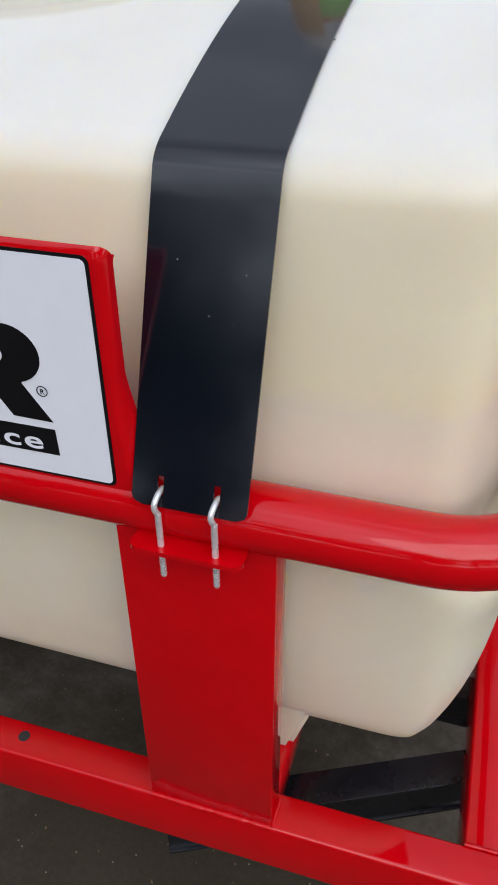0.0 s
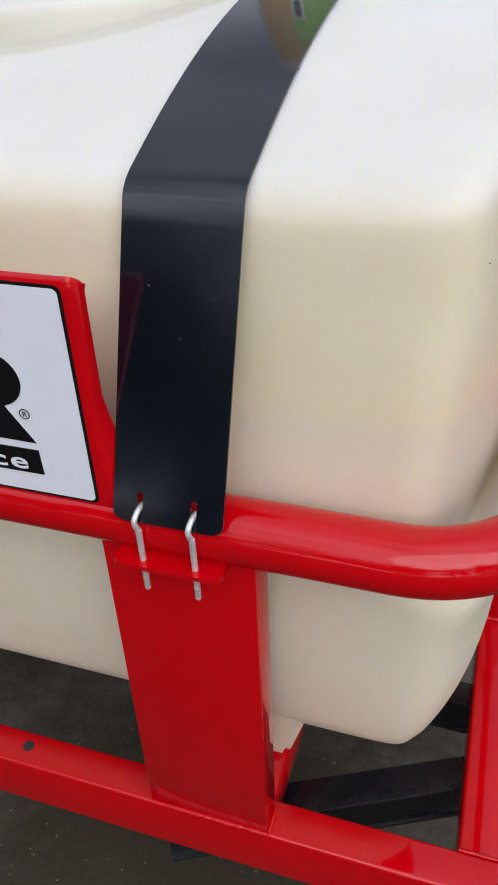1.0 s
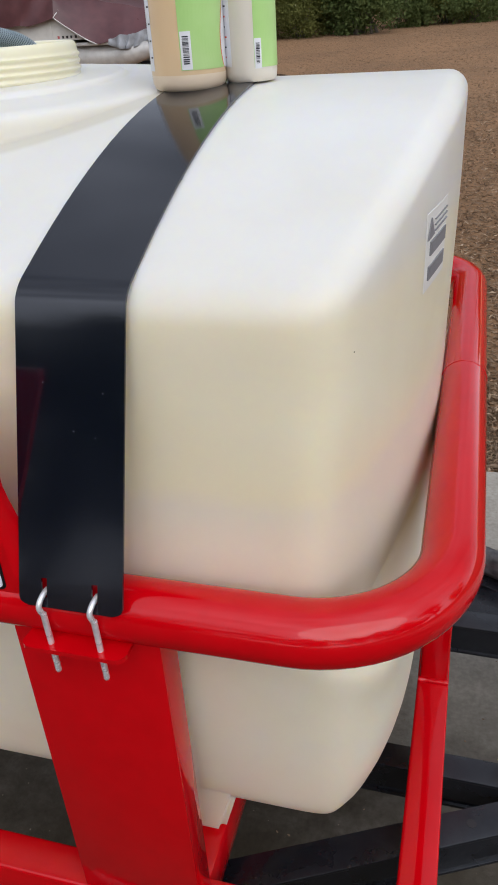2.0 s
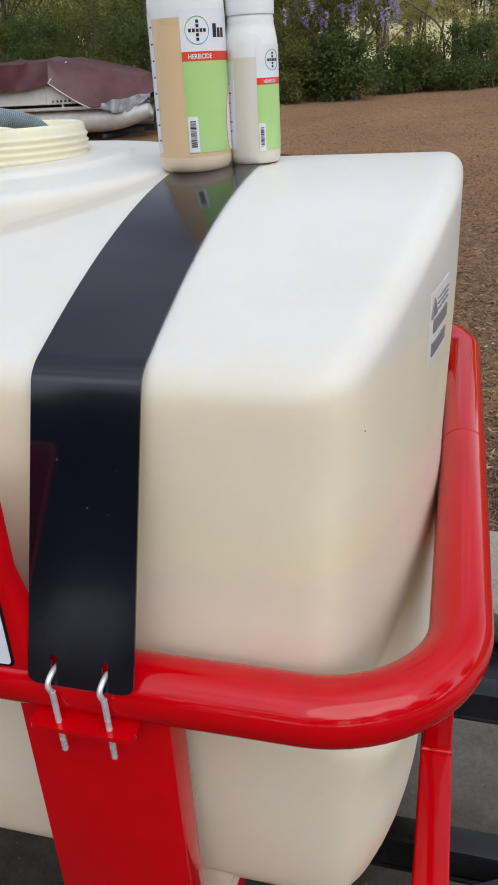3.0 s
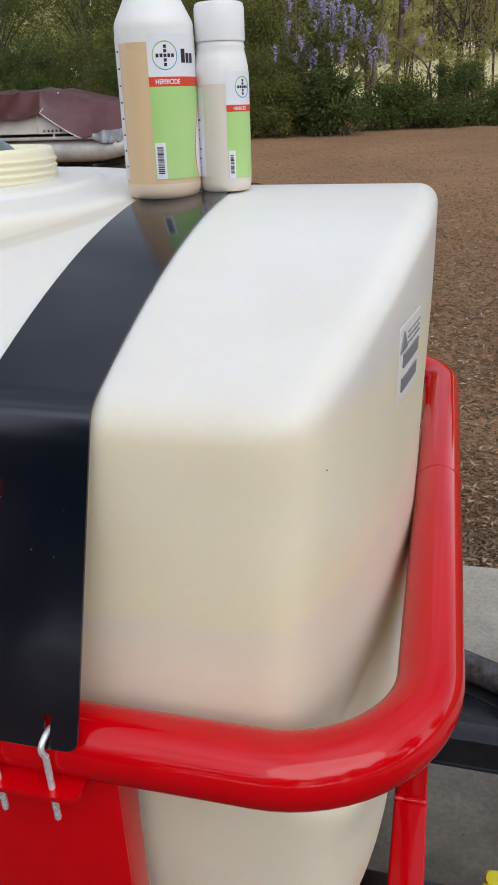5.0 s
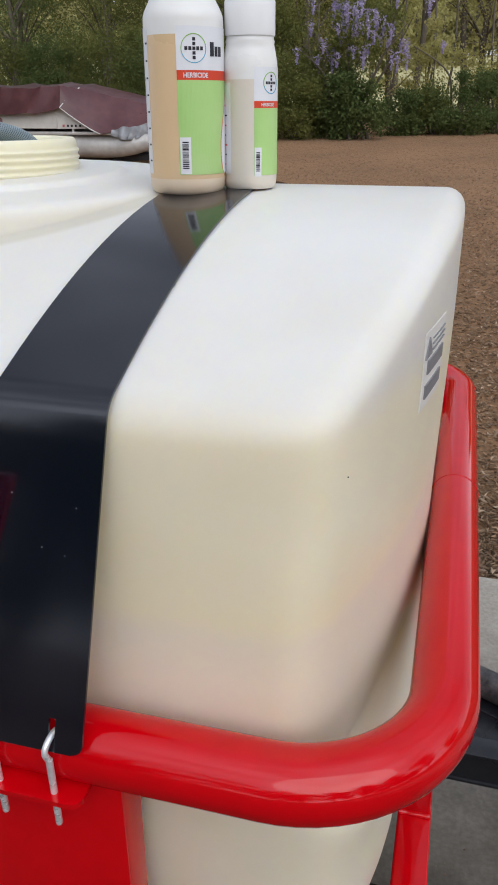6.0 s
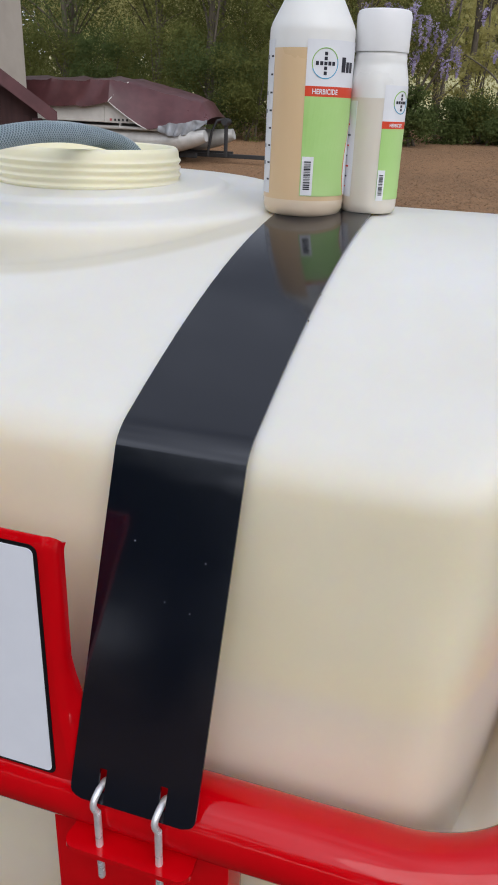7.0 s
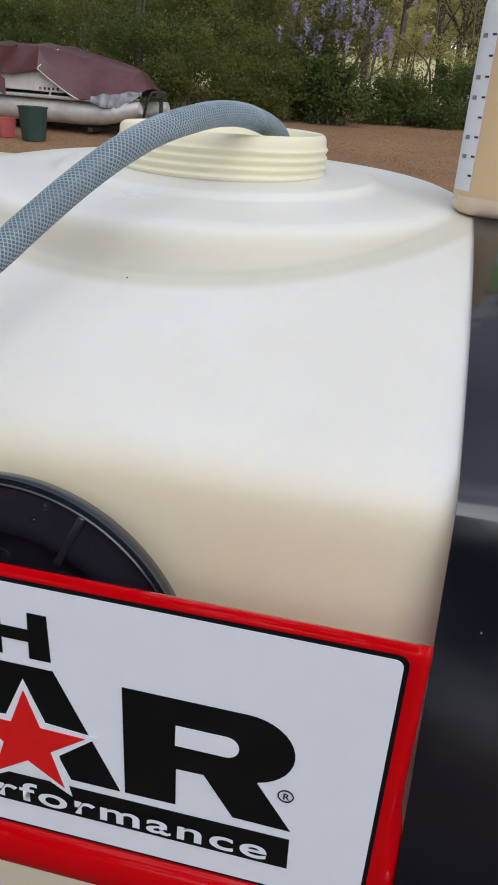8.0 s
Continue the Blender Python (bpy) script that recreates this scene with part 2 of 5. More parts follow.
RING_GREEN = material("green_ring_ink", (0.25, 0.5, 0.08), rough=0.5)
RING_BLUE = material("blue_ring_ink", (0.05, 0.35, 0.55), rough=0.5)
BEAM = material("black_trailer_steel", (0.008, 0.009, 0.013), (0.016, 0.018, 0.022), rough=0.28, grain=60, stain=9, bump=0.08, bump_scale=50, spread=0.16, spec=0.6, uneven=0.22)
RUBBER = material("dull_black_plastic", (0.02, 0.02, 0.022), (0.03, 0.03, 0.03), rough=0.55, grain=60)
WORN = material("worn_black_paint", (0.012, 0.013, 0.015), (0.10, 0.10, 0.105), rough=0.45, grain=60, stain=22, spread=0.13, bump=0.12, bump_scale=60)
YELLOW = material("yellow_plastic", (0.6, 0.55, 0.02), (0.5, 0.45, 0.02), rough=0.4)
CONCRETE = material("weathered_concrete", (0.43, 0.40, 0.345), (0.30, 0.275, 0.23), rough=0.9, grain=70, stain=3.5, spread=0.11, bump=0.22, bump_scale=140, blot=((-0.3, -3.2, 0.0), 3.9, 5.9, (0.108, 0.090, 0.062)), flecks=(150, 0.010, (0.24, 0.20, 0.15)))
LITTER_GROUND = material("leaf_littered_soil", (0.31, 0.165, 0.075), (0.165, 0.095, 0.048), rough=0.95, grain=7, stain=0.4, spread=0.22, bump=0.6, bump_scale=30)
LITTER = material("dry_fallen_leaves", (0.33, 0.222, 0.132), (0.105, 0.066, 0.04), rough=0.8, grain=12, stain=1, spread=0.25, random_island=1.1)
PALE_LEAF = material("pale_curled_leaves", (0.50, 0.37, 0.25), (0.20, 0.135, 0.09), rough=0.8, grain=12, stain=1, spread=0.25, random_island=1.0)
LITTER_SOFT = material("weathered_leaf_litter", (0.40, 0.245, 0.14), (0.16, 0.095, 0.055), rough=0.85, grain=12, stain=1, spread=0.25, random_island=0.8)
BARK = material("grey_brown_bark", (0.115, 0.096, 0.07), (0.064, 0.053, 0.038), rough=0.9, grain=9, stain=2, bump=0.6, bump_scale=20, streak=(4, 4, 0.7))
LEAF_A = material("spring_green_leaves", (0.085, 0.105, 0.026), (0.17, 0.168, 0.048), rough=0.75, grain=1.5, stain=0.5, spread=0.28, random_island=0.25, spec=0.2, thin=0.32)
LEAF_B = material("dark_green_leaves", (0.052, 0.084, 0.025), (0.115, 0.138, 0.044), rough=0.75, grain=1.5, stain=0.5, spread=0.28, random_island=0.25, spec=0.2, thin=0.32)
LEAF_C = material("yellow_green_leaves", (0.33, 0.315, 0.095), (0.46, 0.41, 0.17), rough=0.75, grain=1.5, stain=0.7, spread=0.24, random_island=0.4, spec=0.2, thin=0.6)
LEAF_FAR = material("pale_far_leaves", (0.30, 0.29, 0.11), (0.40, 0.37, 0.17), rough=0.8, grain=1, stain=0.2, spread=0.25, random_island=0.3, spec=0.2, thin=0.45)
PETAL = material("purple_wisteria_petals", (0.34, 0.28, 0.48), (0.52, 0.47, 0.62), rough=0.6, grain=8, random_island=0.8, thin=0.45)
GRASS = material("straw_pale_meadow", (0.55, 0.50, 0.27), (0.42, 0.40, 0.19), rough=0.9, grain=2, stain=0.3, spread=0.2)
COVER = material("maroon_tarpaulin", (0.092, 0.032, 0.034), (0.058, 0.019, 0.021), rough=0.34, grain=5, stain=1.1, bump=0.8, bump_scale=2.2)
ALUMINIUM = material("dull_aluminium", (0.56, 0.55, 0.52), (0.42, 0.41, 0.39), rough=0.5, metal=0.35, grain=6, stain=1.5)
BOAT_WHITE = material("off_white_boat_panel", (0.58, 0.57, 0.53), (0.48, 0.47, 0.44), rough=0.5, grain=5)
GREY_TARP = material("grey_tarpaulin", (0.33, 0.345, 0.365), (0.20, 0.21, 0.225), rough=0.45, grain=4)
MAROON_WALL = material("dark_maroon_boards", (0.055, 0.02, 0.02), (0.035, 0.013, 0.013), rough=0.7, grain=8, stain=2, streak=(3, 3, 0.5))
MAROON_TRIM = material("maroon_painted_trim", (0.105, 0.041, 0.045), (0.08, 0.031, 0.034), rough=0.5, grain=8)
BEIGE = material("beige_siding", (0.37, 0.335, 0.285), (0.32, 0.29, 0.245), rough=0.7, grain=3, stain=0.5)
BIN_GREEN = material("dark_green_bin_plastic", (0.012, 0.034, 0.026), (0.018, 0.045, 0.034), rough=0.55)
BIN_RED = material("faded_red_plastic", (0.45, 0.1, 0.1), rough=0.5)
SHINGLE = material("dark_grey_shingles", (0.06, 0.058, 0.055), (0.04, 0.038, 0.036), rough=0.9, grain=25, stain=2, bump=0.4)


# ---- building helpers ----
def thing(name, label, category, group="", kind="", at=(0, 0, 0)):
    ob = new(name)
    ob.location = at
    ob.empty_display_size = 0.05
    return tagged(ob, label, category, group, kind)


def part(name, bm, mat, parent=None, label="", smooth=None, kind=""):
    """One mesh object out of a bmesh in world metres, under a thing or part. smooth: degrees up to which edges are shaded smooth."""
    me = bpy.data.meshes.new(name)
    bmesh.ops.recalc_face_normals(bm, faces=bm.faces) if len(bm.faces) < 60000 else None
    if smooth is not None:
        for f in bm.faces:
            f.smooth = True
        for e in bm.edges:
            if len(e.link_faces) == 1 or len(e.link_faces) == 2 and e.calc_face_angle(0) > radians(smooth):
                e.smooth = False
    bm.to_mesh(me)
    bm.free()
    me.materials.append(mat)
    ob = new(name, me)
    if parent:
        root = parent
        off = Vector((0, 0, 0))
        while root:
            off += root.location
            root = root.parent
        ob.parent = parent
        me.transform(Matrix.Translation(-off))
    return tagged(ob, label, kind=kind)


def box(bm, lo, hi, bevel=0.0, turn=None, segments=2):
    """A box from corner to corner, with rounded edges, turned by a matrix about its middle."""
    mid = [(a + b) / 2 for a, b in zip(lo, hi)]
    m = Matrix.Translation(mid) @ (turn or Matrix()) @ Matrix.Diagonal([b - a for a, b in zip(lo, hi)] + [1])
    made = bmesh.ops.create_cube(bm, size=1, matrix=m)
    if bevel:
        edges = list({e for v in made["verts"] for e in v.link_edges})
        bmesh.ops.bevel(bm, geom=edges, offset=bevel, segments=segments, profile=0.5, affect="EDGES")
    return bm


def solid(lo, hi, bevel=0.0, turn=None, segments=2):
    return box(bmesh.new(), lo, hi, bevel, turn, segments)


def sweep(bm, path, radius, sides=16, closed=False, caps=True, up=(0, 0, 1)):
    """A tube along a list of points; radius: a number or one for each point."""
    path = [Vector(p) for p in path]
    n = len(path)
    radii = radius if isinstance(radius, (list, tuple)) else [radius] * n
    rings = []
    side = None
    for i, p in enumerate(path):
        a = path[(i - 1) % n] if (closed or i) else p
        b = path[(i + 1) % n] if (closed or i < n - 1) else p
        way = (b - a).normalized()
        if side is None:
            side = way.cross(Vector(up))
            if side.length < 1e-4:
                side = way.cross(Vector((1, 0, 0)))
        side = (side - way * side.dot(way)).normalized()
        over = side.cross(way)
        rings.append([bm.verts.new(p + (side * math.cos(t) + over * math.sin(t)) * radii[i]) for t in (2 * math.pi * k / sides for k in range(sides))])
    for i in range(n if closed else n - 1):
        r, s = rings[i], rings[(i + 1) % n]
        for k in range(sides):
            bm.faces.new((r[k], r[(k + 1) % sides], s[(k + 1) % sides], s[k]))
    if caps and not closed:
        bm.faces.new(rings[0])
        bm.faces.new(list(reversed(rings[-1])))
    return bm


def lathe(bm, profile, centre, sides=64, squash=1.0):
    """A turned form: profile rows of (radius, z) about an upright axis at centre (x, y)."""
    rings = []
    for r, z in profile:
        if r < 1e-5:
            rings.append([bm.verts.new((centre[0], centre[1], z))])
        else:
            rings.append([bm.verts.new((centre[0] + r * math.cos(2 * math.pi * k / sides), centre[1] + squash * r * math.sin(2 * math.pi * k / sides), z)) for k in range(sides)])
    for a, b in zip(rings, rings[1:]):
        for k in range(sides):
            j = (k + 1) % sides
            if len(a) == 1 and len(b) > 1:
                bm.faces.new((a[0], b[j], b[k]))
            elif len(b) == 1 and len(a) > 1:
                bm.faces.new((a[k], a[j], b[0]))
            elif len(a) > 1:
                bm.faces.new((a[k], a[j], b[j], b[k]))
    return bm


def slab(bm, outline, y, depth):
    """A flat upright shape: an outline of (x, z) whose front lies at y, with a thickness."""
    front = [bm.verts.new((x, y, z)) for x, z in outline]
    back = [bm.verts.new((x, y + depth, z)) for x, z in outline]
    bm.faces.new(front)
    bm.faces.new(list(reversed(back)))
    for i in range(len(outline)):
        j = (i + 1) % len(outline)
        bm.faces.new((front[i], back[i], back[j], front[j]))
    return bm


def rounded(lo, hi, r, steps=6):
    """The outline of a rectangle with round corners, in two coordinates."""
    out = []
    for cx, cy, a in ((hi[0] - r, hi[1] - r, 0), (lo[0] + r, hi[1] - r, 90), (lo[0] + r, lo[1] + r, 180), (hi[0] - r, lo[1] + r, 270)):
        out += [(cx + r * math.cos(radians(a + 90 * k / steps)), cy + r * math.sin(radians(a + 90 * k / steps))) for k in range(steps + 1)]
    return out


def arc(cx, cy, r, a0, a1, steps=12, squash=1.0):
    return [(cx + r * math.cos(radians(a0 + (a1 - a0) * k / steps)), cy + squash * r * math.sin(radians(a0 + (a1 - a0) * k / steps))) for k in range(steps + 1)]


def wrap(bm, centre, r, a0, a1, z0, z1, steps=None, thick=0.0004):
    """A thin patch laid on an upright cylinder; angles in degrees from the -y side towards +x."""
    steps = steps or max(2, int(abs(a1 - a0) / 4))
    cols = []
    for k in range(steps + 1):
        a = radians(a0 + (a1 - a0) * k / steps)
        s, c = math.sin(a), -math.cos(a)
        cols.append([bm.verts.new((centre[0] + q * s, centre[1] + q * c, z)) for q, z in ((r, z0), (r, z1), (r + thick, z1), (r + thick, z0))])
    for a, b in zip(cols, cols[1:]):
        for i in range(4):
            bm.faces.new((a[i], a[(i + 1) % 4], b[(i + 1) % 4], b[i]))
    bm.faces.new(cols[0])
    bm.faces.new(list(reversed(cols[-1])))
    return bm


def wrap_to(bm, centre, r, left, right, z0, z1, rows=24, cols=14, thick=0.0004):
    """A thin patch on an upright cylinder between two edges, each an angle in degrees by the height."""
    grid_ = []
    for i in range(rows + 1):
        z = z0 + (z1 - z0) * i / rows
        angles = [radians(left(z) + (right(z) - left(z)) * k / cols) for k in range(cols + 1)]
        grid_.append([bm.verts.new((centre[0] + (r + thick) * math.sin(a), centre[1] - (r + thick) * math.cos(a), z)) for a in angles])
    for a, b in zip(grid_, grid_[1:]):
        for k in range(cols):
            bm.faces.new((a[k], a[k + 1], b[k + 1], b[k]))
    return bm


def lettering(text, size, spacing=1.0, bold=0.02):
    """The mesh of a line of text in the built-in font, in its own x and y, as a bmesh."""
    cu = bpy.data.curves.new("lettering", "FONT")
    cu.body, cu.size, cu.extrude, cu.offset = text, size, 0.0, size * bold
    cu.space_character = spacing
    ob = bpy.data.objects.new("lettering", cu)
    scene.collection.objects.link(ob)
    bpy.context.view_layer.update()
    me = bpy.data.meshes.new_from_object(ob.evaluated_get(bpy.context.evaluated_depsgraph_get()))
    bpy.data.objects.remove(ob)
    bm = bmesh.new()
    bm.from_mesh(me)
    bpy.data.meshes.remove(me)
    return bm


def weld(bm, path, r=0.004, seed=1):
    """A lumpy weld bead along a path."""
    rng = random.Random(seed)
    pts = []
    for a, b in zip(path, path[1:]):
        a, b = Vector(a), Vector(b)
        n = max(2, int((b - a).length / 0.004))
        pts += [a.lerp(b, k / n) for k in range(n)]
    pts.append(Vector(path[-1]))
    return sweep(bm, pts, [r * rng.uniform(0.75, 1.2) for _ in pts], 8)


# ---- ground ----
def yard_height(x, y):
    return -0.05 + max(0.0, y - 3.2) * 0.034


bm = bmesh.new()
ys = [-60, -20, -6, 0, 2.6, 2.9, 3.2, 4, 5, 7, 10, 14, 19, 25, 32, 45, 70, 120, 300, 900]
xs = [-900, -200, -60, -30, -18, -12, -8, -5, -3, -1.5, 0, 1.5, 3, 5, 8, 12, 18, 30, 60, 200, 900]
grid = [[bm.verts.new((x, y, yard_height(x, min(y, 45)) + (0.04 * noise.noise((x * 0.4, y * 0.4, 0)) if 3.2 < y < 60 else 0))) for x in xs] for y in ys]
for r, s in zip(grid, grid[1:]):
    for k in range(len(xs) - 1):
        bm.faces.new((r[k], r[k + 1], s[k + 1], s[k]))
tagged(part("ground", bm, LITTER_GROUND, smooth=60), "brown yard soil under dry fallen leaves", "ground", kind="structure")
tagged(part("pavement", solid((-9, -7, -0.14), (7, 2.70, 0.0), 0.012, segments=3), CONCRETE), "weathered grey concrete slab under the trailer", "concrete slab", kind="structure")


# ---- tank ----
XL, XR, YF, YB, XC, YC = -1.408, 0.134, 0.655, 1.859, -0.637, 1.257


def roof(y):
    return 1.548 - 0.409 * abs(y - YC) ** 1.9


DECK_R = (0.0, 0.192, 0.201, 0.208, 0.214, 0.220, 0.226, 0.233, 0.242, 0.303, 0.322, 0.334, 0.342, 0.348, 0.361, 0.376, 0.42)
DECK_Z = (1.5640, 1.5639, 1.5638, 1.5636, 1.5630, 1.5600, 1.5557, 1.5542, 1.5537, 1.5525, 1.5500, 1.5455, 1.5380, 1.5270, 1.4800, 1.4300, 1.25)


def top_height(x, y):
    """The tank's top: the long curved roof with the round raised deck rising out of it in a soft fillet."""
    a, b = roof(y), float(np.interp(math.hypot(x - XC, y - YC), DECK_R, DECK_Z)) + 0.035 * (y - YC)
    k = 0.007 + 0.26 * (1.548 - a)
    return max(a, b) + max(0.0, k - abs(a - b)) ** 2 / (4 * k)


def quarter(bx, ay, p, n=110):
    """A quarter of the tank's plan, from the middle of the front to the middle of the right end, evenly spaced and eased."""
    cx, cy = XR - bx, YF + ay
    line = [(XC + (cx - XC) * k / 60, YF) for k in range(60)]
    line += [(cx + bx * math.sin(t) ** (2 / p), cy - ay * math.cos(t) ** (2 / p)) for t in (math.pi / 2 * k / 60 for k in range(61))]
    line += [(XR, cy + (YC - cy) * k / 6) for k in range(1, 7)]
    far = [0.0]
    for a, b in zip(line, line[1:]):
        far.append(far[-1] + math.hypot(b[0] - a[0], b[1] - a[1]))
    far, line = np.array(far), np.array(line)
    at = np.linspace(0, far[-1], n)
    pts = np.stack([np.interp(at, far, line[:, 0]), np.interp(at, far, line[:, 1])], 1)
    for _ in range(14):
        pts[1:-1] = (pts[:-2] + 2 * pts[1:-1] + pts[2:]) / 4
    return pts


def tank_outline(bx, ay, p):
    """The tank's plan: points with the outward direction, going round from the front."""
    q = quarter(bx, ay, p)
    right = np.concatenate([q[:-1], np.stack([q[:, 0], 2 * YC - q[:, 1]], 1)[::-1]])[:-1]
    left = np.stack([2 * XC - right[:, 0], 2 * YC - right[:, 1]], 1)
    pts = np.concatenate([right, left])
    way = np.roll(pts, -1, 0) - np.roll(pts, 1, 0)
    way /= np.linalg.norm(way, axis=1)[:, None]
    return np.stack([pts[:, 0], pts[:, 1], way[:, 1], -way[:, 0]], 1)


UPPER, LOWER, FOOT = tank_outline(0.112, 0.5, 1.42), tank_outline(0.10, 0.15, 2.0), tank_outline(0.10, 0.24, 1.9)


def valley(d):
    """The height of the valley between lower and upper corners, by the depth from the front or back."""
    return 0.955 + 0.175 * min(0.5, max(0.0, d))


def corner_blend(y, z):
    """0 in the full lower corners, 1 on the slanting upper ones; a ledge between them climbs towards the back."""
    d = min(y - YF, YB - y)
    s = min(1.0, max(0.0, (z - 0.90) / (valley(d) - 0.90)))
    return s ** 2.2


def lower_outline(z):
    """The plan below the ledge: its corners grow longer under the hoop."""
    w = min(1.0, max(0.0, (0.94 - z) / 0.11))
    w = w * w * (3 - 2 * w)
    return LOWER * (1 - w) + FOOT * w


def outline_at(z):
    """The plan at a height: full corners below the hoop, long slanting ones above it."""
    s = np.array([corner_blend(q[1], z) for q in LOWER])[:, None]
    return lower_outline(z) * (1 - s) + UPPER * s


def tank_inset(z):
    """How far the walls stand in at a height: at the front and back, and at the ends."""
    front = 0.022 * max(0.0, (z - 1.05) / 0.34) ** 1.2 + 0.04 * max(0.0, (1.0 - z) / 0.42) ** 2
    s = min(1.0, max(0.0, (1.42 - z) / 0.34))
    end = 0.0065 * s * s * (3 - 2 * s) + 0.056 * max(0.0, (0.96 - z) / 0.38) ** 4.0
    return front, end


def tank_ring(bm, level, extra=0.0):
    ring = []
    for k in range(len(UPPER)):
        x, y = UPPER[k][0], UPPER[k][1]
        z = level(x, y)
        for _ in range(3):
            f, e = tank_inset(z)
            s = corner_blend(LOWER[k][1], z)
            x, y, nx, ny = lower_outline(z)[k] * (1 - s) + UPPER[k] * s
            px, py = x - nx * (e + extra), y - ny * (f + extra)
            z = level(px, py)
        ring.append(bm.verts.new((px, py, z)))
    return ring


def build_tank():
    tank = thing("sprayer_tank", "large cream-white polyethylene liquid tank standing in a red steel frame", "tank", at=(XC, YC, 0.486))
    bm = bmesh.new()
    r, zb, rb = 0.031, 0.567, 0.06
    rings = []
    for k in range(6):
        t = k / 5 * math.pi / 2
        rings.append(tank_ring(bm, lambda x, y, t=t: zb + rb * (1 - math.sin(t)) if t else zb + rb, 0.0 if not t else rb * (1 - math.cos(t))))
    rings.reverse()
    for k in sorted({k / 28 for k in range(1, 29)} | {0.38 + 0.0075 * k for k in range(28)}):
        rings.append(tank_ring(bm, lambda x, y, k=k: zb + rb + (roof(y) - r - zb - rb) * k))
    for k in range(1, 7):
        t = k / 6 * math.pi / 2
        rings.append(tank_ring(bm, lambda x, y, t=t: roof(y) - r * (1 - math.sin(t)), r * (1 - math.cos(t))))
    # the top runs from the outline into circles about the raised deck
    top = [v.co.copy() for v in rings[-1]]
    rim = []
    for v in top:
        t = math.atan2(v.y - YC, v.x - XC)
        rim.append((math.cos(t), math.sin(t)))
    for k in range(1, 10):
        s = k / 9
        spots = [(v.x + (XC + 0.45 * c - v.x) * s, v.y + (YC + 0.45 * d - v.y) * s) for v, (c, d) in zip(top, rim)]
        rings.append([bm.verts.new((x, y, top_height(x, y))) for x, y in spots])
    for q in [0.446 - 0.0032 * k for k in range(41)] + [0.305, 0.28, 0.26] + [0.248 - 0.002 * k for k in range(31)] + [0.17, 0.1, 0.02]:
        rings.append([bm.verts.new((XC + q * c, YC + q * d, top_height(XC + q * c, YC + q * d))) for c, d in rim])
    n = len(UPPER)
    for a, b in zip(rings, rings[1:]):
        for k in range(n):
            bm.faces.new((a[k], a[(k + 1) % n], b[(k + 1) % n], b[k]))
    bm.faces.new(list(reversed(rings[0])))
    bm.faces.new(rings[-1])
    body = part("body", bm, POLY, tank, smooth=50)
    # brown dirt and the crease's shade painted together in the valleys of the corners
    dirt_shade = body.data.attributes.new("dirt_shade", "FLOAT", "POINT")
    for v, value in zip(body.data.vertices, dirt_shade.data):
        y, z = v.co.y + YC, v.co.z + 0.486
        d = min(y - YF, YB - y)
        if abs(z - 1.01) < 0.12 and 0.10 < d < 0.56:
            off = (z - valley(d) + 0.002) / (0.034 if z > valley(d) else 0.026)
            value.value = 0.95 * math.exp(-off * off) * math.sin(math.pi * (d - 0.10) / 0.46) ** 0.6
    # threaded filling neck, hollow
    prof = [(0.150, 1.550), (0.1445, 1.5555)]
    for k in range(4):
        z = 1.5572 + 0.0106 * k
        prof += [(0.1418, z), (0.1421, z + 0.0018), (0.1434, z + 0.0034), (0.1444, z + 0.0050), (0.1444, z + 0.0068), (0.1431, z + 0.0084), (0.1420, z + 0.0096)]
    prof += [(0.1415, 1.601), (0.1410, 1.608), (0.139, 1.612), (0.136, 1.614), (0.133, 1.612), (0.1315, 1.607), (0.131, 1.565), (0.0, 1.5645)]
    part("filling_neck", lathe(bmesh.new(), prof, (-0.634, YC), 96), POLY_NECK, tank, "pale yellow threaded neck, open", smooth=35)
    # moulded feet
    for lo, hi in ((-0.338, -0.150), (-1.124, -0.936)):
        bm = bmesh.new()
        low = [bm.verts.new(p + (0.493,)) for p in ((lo, 0.704), (hi, 0.704), (hi, 1.810), (lo, 1.810))]
        high = [bm.verts.new(p + (0.64,)) for p in ((lo - 0.04, 0.6865), (hi + 0.04, 0.6865), (hi + 0.04, 1.8275), (lo - 0.04, 1.8275))]
        for k in range(4):
            bm.faces.new((low[k], low[(k + 1) % 4], high[(k + 1) % 4], high[k]))
        bm.faces.new(list(reversed(low)))
        bm.faces.new(high)
        bmesh.ops.bevel(bm, geom=list(bm.edges), offset=0.01, segments=3, affect="EDGES")
        part("foot", bm, POLY, tank, smooth=40)
    return tank


def end_x(y, z):
    """Where the tank's right end stands at a depth and height."""
    best = XR
    pts = [q for q in outline_at(z) if q[0] > XC and q[1] < YC + 0.3]
    f, e = tank_inset(z)
    pts = [(x - nx * e, yy - ny * f) for x, yy, nx, ny in pts]
    for (x0, y0), (x1, y1) in zip(pts, pts[1:]):
        if y0 <= y <= y1 and y1 > y0:
            best = x0 + (x1 - x0) * (y - y0) / (y1 - y0)
    return best


tank = build_tank()


